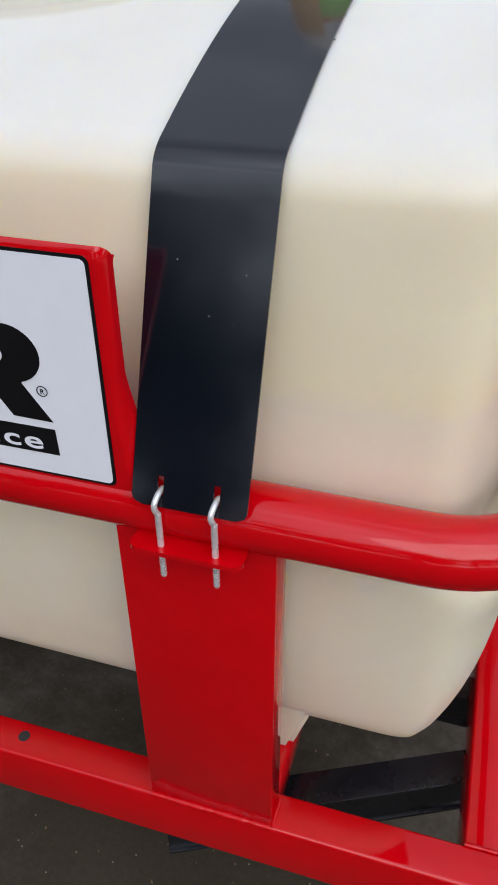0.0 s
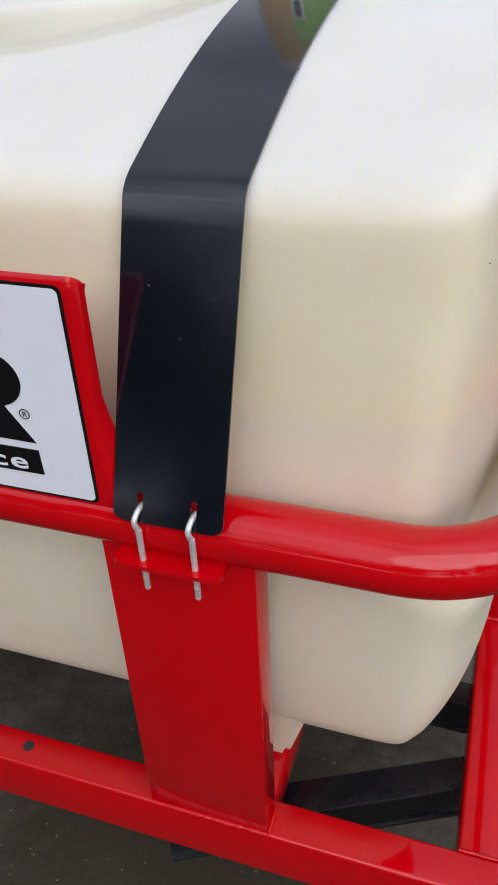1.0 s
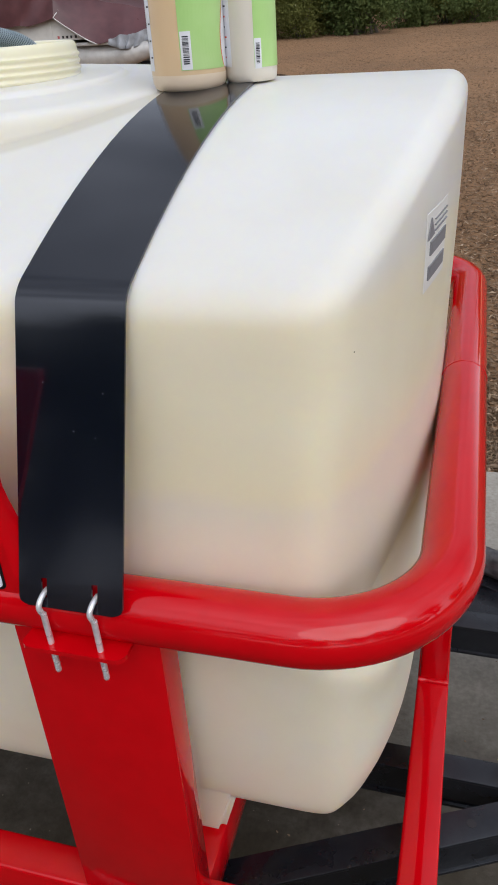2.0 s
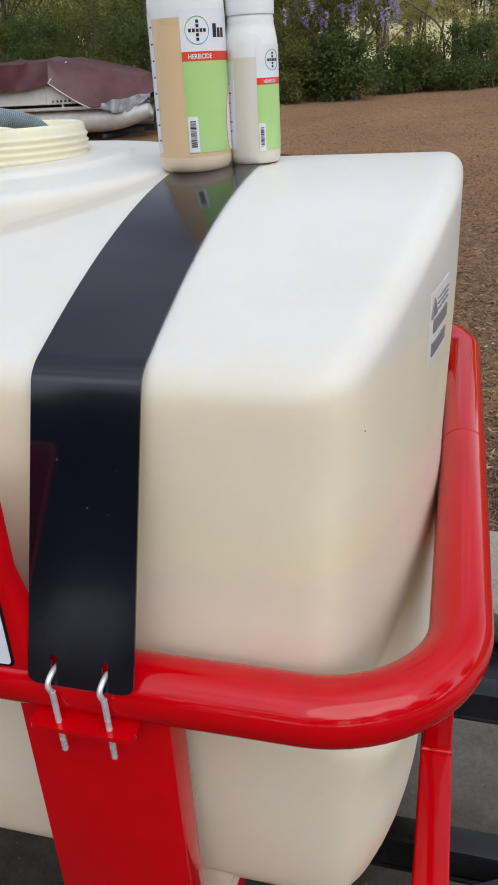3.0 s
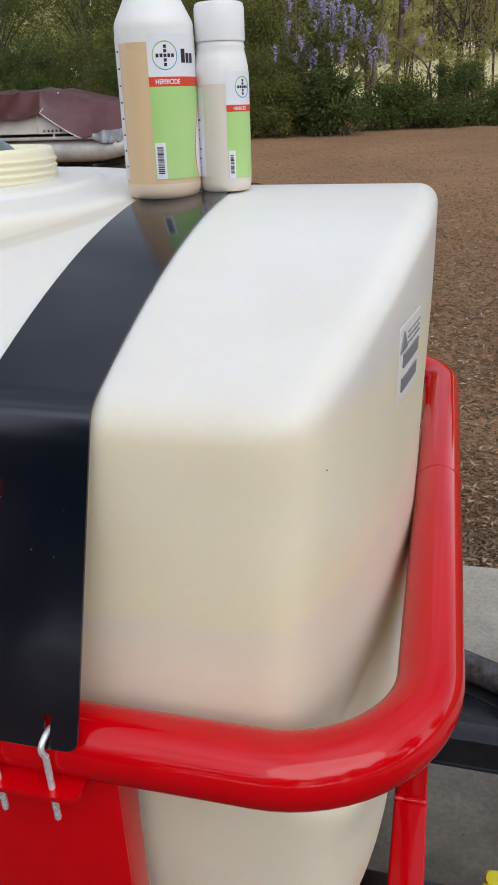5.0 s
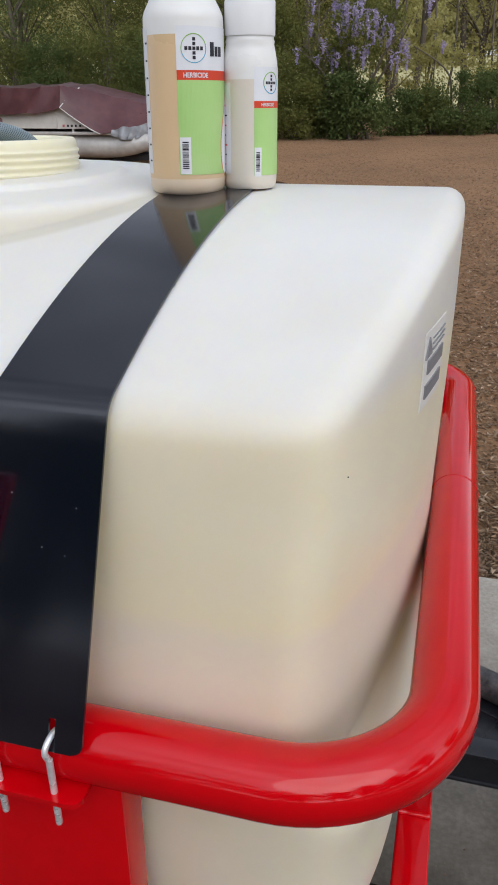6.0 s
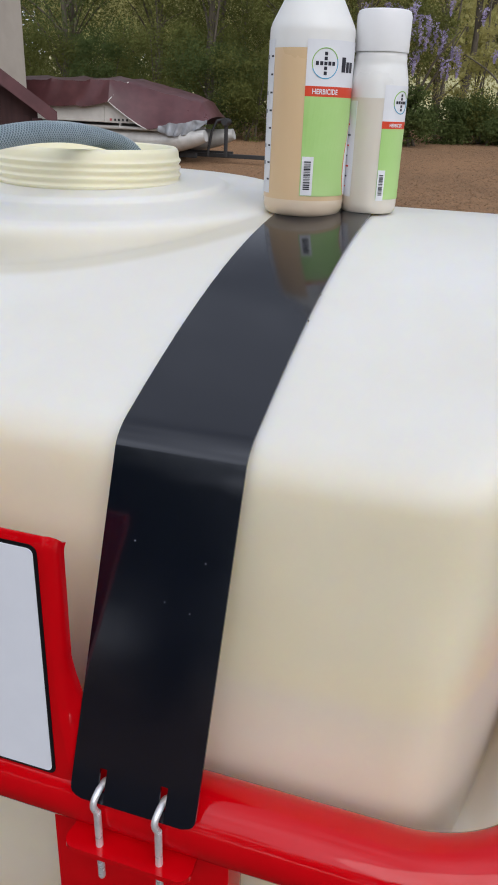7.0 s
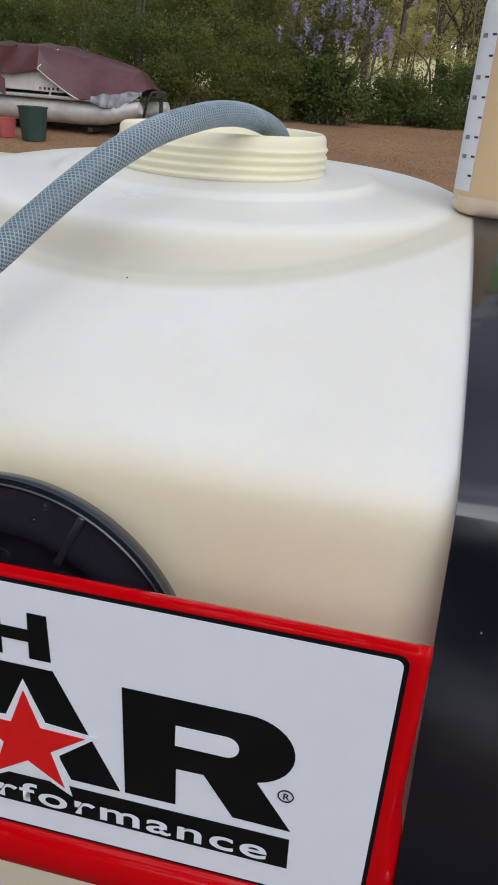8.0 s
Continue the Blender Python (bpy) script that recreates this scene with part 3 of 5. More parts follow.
def end_patch(bm, y0, y1, z0, z1, proud, shear=0.0):
    """A thin sticker on the tank's right end."""
    ny_, cols = 6, []
    for k in range(ny_ + 1):
        y = y0 + (y1 - y0) * k / ny_
        dz = shear * k / ny_
        cols.append([bm.verts.new((end_x(y, z) + q, y, z)) for z, q in ((z0 + dz, 0.0), (z1 + dz, 0.0), (z1 + dz, proud), (z0 + dz, proud))])
    for a, b in zip(cols, cols[1:]):
        for i in range(4):
            bm.faces.new((a[i], a[(i + 1) % 4], b[(i + 1) % 4], b[i]))
    bm.faces.new(cols[0])
    bm.faces.new(list(reversed(cols[-1])))
    return bm


GREY_INK = material("grey_ink", (0.22, 0.22, 0.235), rough=0.5)
sticker = thing("warning_sticker", "white warning sticker with grey printed bars on the tank's end", "sticker", at=(0.11, 0.92, 1.40))
part("sheet", end_patch(bmesh.new(), 0.922, 1.034, 1.328, 1.424, 0.0008), STICKER, sticker)
part("printed_bar", end_patch(bmesh.new(), 0.936, 1.020, 1.3405, 1.3575, 0.0024), GREY_INK, sticker)
part("printed_bar", end_patch(bmesh.new(), 0.940, 1.024, 1.3705, 1.3875, 0.0024), GREY_INK, sticker)
for k in range(3):
    part("printed_line", end_patch(bmesh.new(), 0.958, 1.028, 1.396 + 0.007 * k, 1.3972 + 0.007 * k, 0.0024), GREY_INK, sticker)

bm = bmesh.new()
low, high = [], []
for y, z in ((0.925, 1.392), (0.955, 1.394), (0.938, 1.417)):
    low.append(bm.verts.new((end_x(y, z) + 0.0010, y, z)))
    high.append(bm.verts.new((end_x(y, z) + 0.0024, y, z)))
bm.faces.new(low)
bm.faces.new(high)
for k in range(3):
    bm.faces.new((low[k], low[(k + 1) % 3], high[(k + 1) % 3], high[k]))
part("warning_triangle", bm, GREY_INK, sticker)


# ---- red frame ----
def build_frame():
    fr = thing("tubular_cradle", "glossy red tubular steel frame around the tank, resting on the trailer", "frame", at=(XC, YC, 0.374))
    x0, x1, y0, y1, z, R = -1.439, 0.165, 0.595, 1.919, 1.0605, 0.165
    path = []
    for cx, cy, a in ((x1 - R, y0 + R, -90), (x1 - R, y1 - R, 0), (x0 + R, y1 - R, 90), (x0 + R, y0 + R, 180)):
        path += [(cx + R * math.cos(radians(a + 90 * k / 16)), cy + R * math.sin(radians(a + 90 * k / 16)), z) for k in range(17)]
    part("hoop", sweep(bmesh.new(), path, 0.0381, 40, closed=True), RED, fr, smooth=60)
    ring = [(x1 + 0.0383 * math.cos(t), 1.253, z + 0.0383 * math.sin(t)) for t in (2 * math.pi * k / 40 for k in range(40))]
    part("joint_seam", sweep(bmesh.new(), ring, 0.0009, 6, closed=True), RED, fr, smooth=60)
    part("front_beam", solid((-1.459, 0.5765, 0.374), (0.184, 0.636, 0.4835), 0.006, segments=3), RED, fr, smooth=35)
    part("rear_beam", solid((-1.459, 1.878, 0.374), (0.184, 1.938, 0.4835), 0.006, segments=3), RED, fr, smooth=35)
    for a, b in ((0.126, 0.1815), (-1.4565, -1.401)):
        part("side_rail", solid((a, 0.6362, 0.376), (b + 0.004, 1.8778, 0.4825), 0.005, segments=3), RED, fr, smooth=35)
        part("side_post", solid((a + 0.004, 1.104, 0.4822), (b + 0.001, 1.158, 1.045), 0.005, segments=3), RED, fr, smooth=35)
    for a, b in ((-0.334, -0.147), (-1.127, -0.94)):
        part("cross_beam", solid((a + 0.004, 0.6365, 0.405), (b - 0.004, 1.877, 0.4855), 0.005), RED, fr, smooth=35)
        # front post: a wide folded plate with returns on both sides
        post = part("front_post", solid((a, 0.579, 0.4832), (b, 0.5835, 1.036), 0.0015), RED, fr, smooth=35)
        part("post_return", solid((b - 0.0045, 0.5832, 0.4832), (b, 0.624, 1.034), 0.0015), RED, post, smooth=35)
        part("post_return", solid((a, 0.5832, 0.4832), (a + 0.0045, 0.624, 1.034), 0.0015), RED, post, smooth=35)
        part("weld_bead", weld(bmesh.new(), [(a, 0.5782, 0.4848), (b, 0.5782, 0.4848)], 0.0052, 3), RED, post, smooth=60)
        part("weld_bead", weld(bmesh.new(), [(b + 0.001, 0.58, 0.4845), (b + 0.001, 0.624, 0.4845)], 0.0035, 4), RED, post, smooth=60)
        part("weld_bead", weld(bmesh.new(), [(a + 0.003, 0.5772, 1.0305), (b - 0.002, 0.5772, 1.0305)], 0.0045, 7), RED, post, smooth=60)
    part("weld_bead", weld(bmesh.new(), [(0.126, 0.6363, 0.484), (0.1815, 0.6363, 0.484)], 0.0030, 5), RED, fr, smooth=60)
    part("weld_bead", weld(bmesh.new(), [(0.128, 1.1025, 0.4855), (0.184, 1.1025, 0.4855)], 0.0055, 6), RED, fr, smooth=60)
    # bolt hole in the front beam
    hole = lathe(bmesh.new(), [(0.0095, 0.4790), (0.0095, 0.4842), (0.0, 0.4842)], (-0.572, 0.6095), 20)
    part("bolt_hole", hole, RUBBER, fr, "dark round bolt hole")
    # tab that takes the hook bolts
    bm = bmesh.new()
    low, high = [], []
    edge = [(-0.298, 0.598)] + arc(-0.290, 0.553, 0.0125, 180, 270, 6) + arc(-0.187, 0.553, 0.0125, 270, 360, 6) + [(-0.178, 0.598)]
    for x, y in edge:
        low.append(bm.verts.new((x, y, 1.0265)))
        high.append(bm.verts.new((x, y, 1.0325)))
    bm.faces.new(list(reversed(low)))
    bm.faces.new(high)
    for k in range(len(edge)):
        j = (k + 1) % len(edge)
        bm.faces.new((low[k], low[j], high[j], high[k]))
    part("bolt_tab", bm, RED, fr, smooth=40)
    # sign plate with its side folded back and spreading towards the hoop
    bm = bmesh.new()
    section = [(-0.960, 0.5665)] + [(x, 0.5665) for x in (-0.75, -0.55, -0.40, -0.318)] + [(-0.316 + 0.012 * math.sin(radians(a)), 0.5785 - 0.012 * math.cos(radians(a))) for a in range(10, 91, 10)] + [(-0.304, 0.584)]
    levels = [1.070, 1.085, 1.10, 1.12, 1.14, 1.16, 1.18, 1.20, 1.22, 1.26, 1.30, 1.325, 1.335, 1.341, 1.346, 1.350]
    cols = []
    for i, (x, y) in enumerate(section):
        col = []
        for zz in levels:
            w = max(0.0, (1.222 - zz) / 0.13)
            dx = 0.024 * min(1.0, w) ** 1.7 * max(0.0, min(1.0, (i - 3) / 5))
            back = 0.004 * max(0.0, (zz - 1.338) / 0.012) ** 2
            col.append(bm.verts.new((x + dx, y + back + 0.022 * min(1.0, w) * max(0.0, min(1.0, (i - 6) / 3)), zz - 0.013 * max(0.0, (i - 6) / 8) ** 1.7 * max(0.0, (zz - 1.315) / 0.035))))
        cols.append(col)
    for a, b in zip(cols, cols[1:]):
        for k in range(len(levels) - 1):
            bm.faces.new((a[k], b[k], b[k + 1], a[k + 1]))
    plate = part("sign_plate", bm, RED, fr, smooth=50)
    mod = plate.modifiers.new("thickness", "SOLIDIFY")
    mod.thickness, mod.offset = 0.0045, -1
    return fr


build_frame()

# ---- sign decal on the plate ----
decal = thing("sign_decal", "white vinyl sign with black border, shapes and red star", "sign", at=(XC, 0.565, 1.215))
part("border", slab(bmesh.new(), rounded((-0.955, 1.0895), (-0.3185, 1.3425), 0.008), 0.5656, 0.0006), DECAL_BLACK, decal)
face = part("face", slab(bmesh.new(), rounded((-0.9515, 1.093), (-0.322, 1.339), 0.006), 0.5648, 0.0006), DECAL_WHITE, decal)
FY = 0.5641


def logo(name, outline, mat, y=FY):
    return part(name, slab(bmesh.new(), outline, y, 0.0005), mat, face)


def star(cx, cz, r, inner=0.4):
    return [(cx + (r if k % 2 == 0 else r * inner) * math.sin(math.pi * k / 5), cz + (r if k % 2 == 0 else r * inner) * math.cos(math.pi * k / 5)) for k in range(10)]


# large black shape with a round bowl and a slanting leg
bowl = arc(-0.4205, 1.2335, 0.0365, 90, -72, 16, squash=0.885)
logo("logo_shape", [(-0.5157, 1.2659)] + bowl + [(-0.4096, 1.2013), (-0.381, 1.1596), (-0.426, 1.1603), (-0.4507, 1.1977), (-0.4724, 1.1972), (-0.4717, 1.1593), (-0.513, 1.1589)], DECAL_BLACK)
logo("logo_gap", [(-0.4737, 1.2411)] + arc(-0.435, 1.2313, 0.0098, 90, -90, 10) + [(-0.4737, 1.2216)], DECAL_WHITE, FY - 0.0007)
# black wedge behind the star
logo("logo_shape", [(-0.6194, 1.2664), (-0.570, 1.2664), (-0.5172, 1.1588), (-0.672, 1.1588)], DECAL_BLACK)
logo("logo_gap", star(-0.5945, 1.191, 0.0625, 0.45), DECAL_WHITE, FY - 0.0006)
logo("logo_gap", [(-0.632, 1.1595), (-0.622, 1.178), (-0.567, 1.178), (-0.5585, 1.1590)], DECAL_WHITE, FY - 0.0005)
logo("logo_star", star(-0.5945, 1.191, 0.0520, 0.40), DECAL_RED, FY - 0.0012)
# upright bars of the upper line
logo("logo_bar", [(-0.588, 1.2745), (-0.571, 1.2745), (-0.573, 1.316), (-0.588, 1.316)], DECAL_BLACK)
logo("logo_bar", [(-0.6265, 1.2745), (-0.6095, 1.2745), (-0.6095, 1.316), (-0.6265, 1.316)], DECAL_BLACK)
logo("logo_bar", [(-0.611, 1.290), (-0.586, 1.290), (-0.586, 1.301), (-0.611, 1.301)], DECAL_BLACK, FY - 0.0004)
# black band with its word, and the small mark
logo("text_band", [(-0.893, 1.1187), (-0.3799, 1.1183), (-0.3807, 1.1505), (-0.893, 1.1505)], DECAL_BLACK)
bm = lettering("performance", 0.030, 1.13, 0.018)
x1 = max(v.co.x for v in bm.verts)
bm.transform(Matrix.Translation((-0.3965, FY - 0.0018, 1.1245)) @ Matrix.Rotation(radians(90), 4, "X") @ Matrix.Diagonal((1.62, 0.98, 1, 1)) @ Matrix.Translation((-x1, 0, 0)))
part("word", bm, DECAL_WHITE, face, "white lower-case word")
bm = bmesh.new()
sweep(bm, [(-0.3875 + 0.0057 * math.cos(t), FY, 1.1955 + 0.0057 * math.sin(t)) for t in (2 * math.pi * k / 28 for k in range(28))], 0.00055, 6, closed=True, up=(0, 1, 0))
part("registered_mark", bm, DECAL_BLACK, face)
bm = lettering("R", 0.0085)
bm.transform(Matrix.Translation((-0.3898, FY - 0.0003, 1.1925)) @ Matrix.Rotation(radians(90), 4, "X"))
part("registered_letter", bm, DECAL_BLACK, face)


# ---- strap over the tank ----
def build_strap():
    st = thing("tank_strap", "wide black painted steel strap bent over the tank", "strap", at=(-0.237, YC, 1.075))
    xa, xb = -0.2975, -0.1730
    lean = lambda z: 0.5600 + (z - 1.0955) * 0.374
    run = [(lean(z) - 0.0005, z) for z in (1.0835, 1.0853, 1.0875, 1.0910, 1.0940, 1.1150)]
    run += [(lean(z), z) for z in (1.14, 1.17, 1.20, 1.24, 1.28, 1.32, 1.35, 1.368)]
    # the bend over the tank's edge
    pa, pb, pc = (lean(1.391), 1.391), (0.6762, 1.4058), (0.700, roof(0.700) + 0.0020)
    run += [tuple(pa[i] * (1 - t) ** 2 + 2 * pb[i] * t * (1 - t) + pc[i] * t * t for i in (0, 1)) for t in (k / 12 for k in range(1, 12))]
    tops = [0.700 + (YC - 0.700) * k / 16 for k in range(17)]
    run += [(y, roof(y) + 0.0020) for y in tops]
    run += [(2 * YC - y, z) for y, z in reversed(run[:-1])]
    xsl = [xa, xa + 0.004, xa + 0.012, -0.2702, -0.2632, -0.236, -0.2095, -0.2025, xb - 0.012, xb - 0.004, xb]
    bm = bmesh.new()
    rows = []
    last = len(run) - 1
    for i, (y, z) in enumerate(run):
        e = min(i, last - i)
        skew = 0.005 * max(0.0, min(1.0, (YC - abs(y - YC) - 0.68) / 0.45))
        row = []
        inset = (0.012, 0.0060, 0.0022, 0.0003)[e] if e < 4 else 0.0
        for k, x in enumerate(xsl):
            x = min(max(x, xa + inset + 0.0002 * k), xb - inset - 0.0002 * (len(xsl) - 1 - k)) if inset else x
            row.append(bm.verts.new((x + skew, y, z)))
        rows.append(row)
    for i, (a, b) in enumerate(zip(rows, rows[1:])):
        for k in range(len(xsl) - 1):
            slot = k in (3, 6)
            if slot and i in (4, last - 5):
                continue
            bm.faces.new((a[k], a[k + 1], b[k + 1], b[k]))
    band = part("band", bm, STRAP, st, smooth=50)
    mod = band.modifiers.new("thickness", "SOLIDIFY")
    mod.thickness, mod.offset = 0.003, 0
    return band


strap_band = build_strap()


def speck(parent, at, r, mat, name):
    bm = bmesh.new()
    bmesh.ops.create_icosphere(bm, subdivisions=1, radius=r, matrix=Matrix.Translation(at) @ Matrix.Diagonal((1, 0.6, 1.2, 1)))
    part(name, bm, mat, parent)


for p, r in (((-0.2658, 0.6405, 1.3173), 0.0006), ((-0.197, 0.6385, 1.3098), 0.0005), ((-0.2299, 0.6235, 1.271), 0.0005), ((-0.205, 0.6215, 1.266), 0.0004)):
    speck(strap_band, p, r, PAPER, "paint_chip")
for p in ((-0.1690, 0.905, roof(0.905) + 0.004), (-0.1695, 0.857, roof(0.857) + 0.0025)):
    speck(strap_band, p, 0.0009, RUBBER, "edge_nick")
speck(tank, (0.0508, 0.7124, 1.3382), 0.0008, RUBBER, "dark_speck")
speck(tank, (-0.633, 0.884, roof(0.884)), 0.001, RUBBER, "dark_speck")


def hook_bolt(x):
    hb = thing("hook_bolt", "zinc-plated hook bolt with a threaded shank through the red tab", "bolt", group="hook bolts of the strap", at=(x, 0.552, 0.989))
    pts = [(x, 0.5745, 1.0860), (x, 0.5735, 1.0930), (x, 0.5690, 1.0975), (x - 0.0002, 0.5600, 1.0978), (x - 0.0010, 0.5520, 1.0940), (x - 0.0018, 0.5480, 1.0890), (x - 0.0012, 0.5475, 1.0840), (x + 0.0006, 0.5490, 1.0795), (x + 0.0012, 0.5498, 1.0745)]
    smooth_pts = []
    for a, b in zip(pts, pts[1:]):
        smooth_pts += [Vector(a).lerp(Vector(b), k / 3) for k in range(3)]
    smooth_pts.append(Vector(pts[-1]))
    for _ in range(3):
        smooth_pts = [smooth_pts[0]] + [(a + b * 2 + c) / 4 for a, b, c in zip(smooth_pts, smooth_pts[1:], smooth_pts[2:])] + [smooth_pts[-1]]
    part("hook", sweep(bmesh.new(), smooth_pts, 0.0033, 14), ZINC, hb, smooth=60)
    n, shank, radii = 132, [], []
    for k in range(n + 1):
        z = 1.0780 - 0.0910 * k / n
        shank.append((x + 0.0012 - 0.0010 * (k / n), 0.5496 + 0.0040 * k / n, z))
        radii.append(0.0034 + (0.00022 if k % 4 in (0, 1) else -0.0001))
    radii[-1] = radii[-2] = 0.0030
    part("threaded_shank", sweep(bmesh.new(), shank, radii, 14), ZINC, hb, smooth=40)
    return hb


hook_bolt(-0.2680)
hook_bolt(-0.2068)


# ---- lid leaning behind the sign ----
def build_lid():
    lid = thing("plastic_lid", "round black ribbed plastic tank lid leaning between sign and tank", "lid", at=(-0.652, 0.645, 1.10))
    m = Matrix.Translation((-0.6405, 0.605, 1.212)) @ Matrix.Rotation(radians(90 - 11), 4, "X") @ Matrix.Scale(1.122, 4)
    bm = lathe(bmesh.new(), [(0.149, -0.012), (0.1525, -0.011), (0.1540, -0.004), (0.1538, 0.001), (0.1526, 0.0030), (0.1508, 0.0022), (0.1502, 0.0006), (0.1494, 0.0006), (0.1488, 0.0030), (0.1476, 0.0036), (0.1464, 0.0024), (0.1456, -0.0004), (0.1440, -0.0008), (0.122, 0.0012), (0.116, 0.0008), (0.1115, -0.0008), (0.1078, -0.0040), (0.1050, -0.0090), (0.1035, -0.0150), (0.1020, -0.0185), (0.098, -0.0195), (0.0, -0.0195)], (0, 0), 128)
    bm.transform(m)
    part("shell", bm, LID, lid, smooth=40)
    for k in range(4):
        a = radians(90 * k + 66.0)
        bm = solid((0.104, -0.0032, -0.008), (0.1470, 0.0032, 0.0030), 0.0022, segments=3)
        bm.transform(m @ Matrix.Rotation(a, 4, "Z"))
        part("rib", bm, LID, lid, smooth=60)
    # water drops left on the flange
    for q, deg, size in ((0.140, 77.0, 0.0022), (0.128, 93.5, 0.0030), (0.127, 79.5, 0.0020), (0.139, 65.0, 0.0017), (0.118, 45.0, 0.0015), (0.131, 40.5, 0.0016), (0.133, 58.0, 0.0011)):
        bm = bmesh.new()
        bmesh.ops.create_icosphere(bm, subdivisions=2, radius=size, matrix=Matrix.Translation((q * math.cos(radians(deg)), q * math.sin(radians(deg)), 0.0004)) @ Matrix.Diagonal((1.0, 1.0, 0.55, 1)))
        bm.transform(m)
        part("water_drop", bm, DROP, lid, "clear bead of water", smooth=60)
    for k in range(10):
        a = radians(36 * k + 62)
        bm = bmesh.new()
        sweep(bm, [(0.082 * math.cos(a) + 0.008 * math.cos(t), 0.082 * math.sin(a) + 0.008 * math.sin(t), -0.0193) for t in (2 * math.pi * j / 16 for j in range(16))], 0.0011, 6, closed=True)
        bm.transform(m)
        part("moulded_ring", bm, LID, lid, smooth=60)
    return lid


build_lid()


# ---- hose ----
def spline(points, n):
    pts = [Vector(p) for p in points]
    out = []
    ext = [pts[0] * 2 - pts[1]] + pts + [pts[-1] * 2 - pts[-2]]
    for i in range(1, len(ext) - 2):
        a, b, c, d = ext[i - 1:i + 3]
        for k in range(n):
            t = k / n
            out.append(0.5 * ((2 * b) + (c - a) * t + (2 * a - 5 * b + 4 * c - d) * t * t + (3 * b - a - 3 * c + d) * t ** 3))
    out.append(pts[-1])
    return out


def build_hose():
    hose = thing("filling_hose", "braided blue-grey clear vinyl hose hanging in the open tank neck", "hose", at=(-0.56, 1.21, 1.59))
    line = spline([(-0.548, 1.275, 1.585), (-0.557, 1.225, 1.616), (-0.571, 1.13, 1.634), (-0.585, 1.05, 1.638), (-0.599, 0.98, 1.633), (-0.616, 0.915, 1.622), (-0.636, 0.868, 1.604), (-0.656, 0.835, 1.583), (-0.674, 0.80, 1.560), (-0.692, 0.76, 1.534), (-0.715, 0.70, 1.496), (-0.745, 0.61, 1.42), (-0.77, 0.53, 1.30), (-0.80, 0.48, 1.0), (-0.84, 0.46, 0.6), (-0.90, 0.44, 0.2), (-1.0, 0.40, 0.03), (-1.25, 0.30, 0.0155), (-1.8, 0.2, 0.0155)], 10)
    r = 0.0130
    part("wall", sweep(bmesh.new(), line, r, 24), HOSE, hose, smooth=60)
    vis = line[:125]
    frames, side = [], None
    for i, p in enumerate(vis):
        way = (vis[min(i + 1, len(vis) - 1)] - vis[max(i - 1, 0)]).normalized()
        side = way.cross(Vector((1, 0, 0))) if side is None else side
        side = (side - way * side.dot(way)).normalized()
        frames.append((p, side.copy(), side.cross(way)))
    dist = [0.0]
    for a, b in zip(vis, vis[1:]):
        dist.append(dist[-1] + (b - a).length)
    bm = bmesh.new()
    step = 0.003
    count = int(dist[-1] / step)
    for turn in (1, -1):
        for h in range(15):
            pts = []
            j = 0
            for k in range(count):
                d = k * step
                while dist[j + 1] < d:
                    j += 1
                f = (d - dist[j]) / (dist[j + 1] - dist[j])
                p, s, o = (frames[j][q].lerp(frames[j + 1][q], f) for q in range(3))
                a = turn * d / 0.070 * 2 * math.pi + h * 2 * math.pi / 15
                pts.append(p + (s * math.cos(a) + o * math.sin(a)) * (r + 0.00005))
            sweep(bm, pts, 0.00065, 4, caps=False)
    part("braid", bm, BRAID, hose, kind="stuff")


build_hose()


# ---- bottles ----
def ring_on(bm, centre, r, a, z, size, width, a0=0, a1=360, stretch=1.0):
    """An upright ring of ink on a cylinder, about the angle a and height z."""
    pts = []
    for k in range(33):
        t = radians(a0 + (a1 - a0) * k / 32)
        ang = radians(a) + size * math.cos(t) / r
        pts.append((centre[0] + r * math.sin(ang), centre[1] - r * math.cos(ang), z + size * stretch * math.sin(t)))
    return sweep(bm, pts, width, 6)


def label_word(text, centre, r, a, z, size, wide=1.0):
    bm = lettering(text, size)
    for v in bm.verts:
        ang = radians(a) + v.co.x * wide / r
        v.co = Vector((centre[0] + (r + 0.0001) * math.sin(ang), centre[1] - (r + 0.0001) * math.cos(ang), z + v.co.y))
    return bm


def emblem(parent, c, r, a, z, size):
    """A round maker's emblem: a two-coloured ring with crossed bars of ink."""
    e = part("emblem_ring", ring_on(bmesh.new(), c, r, a, z, size, 0.0006, 20, 200), RING_GREEN, parent)
    part("emblem_ring", ring_on(bmesh.new(), c, r, a, z, size, 0.0006, 200, 380), RING_BLUE, parent)
    half = math.degrees(size * 0.78 / r)
    for k in range(5):
        p = a - half + (2 * half) * k / 5
        if k != 2:
            part("emblem_mark", wrap(bmesh.new(), c, r, p + half * 0.05, p + half * 0.34, z - size * 0.13, z + size * 0.13, 2), INK, parent)
        q = z - size * 0.80 + size * 1.6 * k / 5
        part("emblem_mark", wrap(bmesh.new(), c, r, a - half * 0.15, a + half * 0.15, q + size * 0.04, q + size * 0.27, 2), INK, parent)
    return e


def barcode(parent, c, r, a0, a1, z0, z1, seed):
    part("barcode_field", wrap(bmesh.new(), c, r, a0 - 3, a1 + 3.5, z0 - 0.007, z1 + 0.004), PAPER, parent)
    rng, z = random.Random(seed), z0
    while z < z1 - 0.001:
        h = rng.choice((0.0006, 0.001, 0.0016))
        part("barcode_bar", wrap(bmesh.new(), c, r + 0.0005, a0, a1, z, min(z + h, z1), 3, 0.0003), INK, parent)
        z += h + rng.choice((0.0006, 0.001, 0.0014))


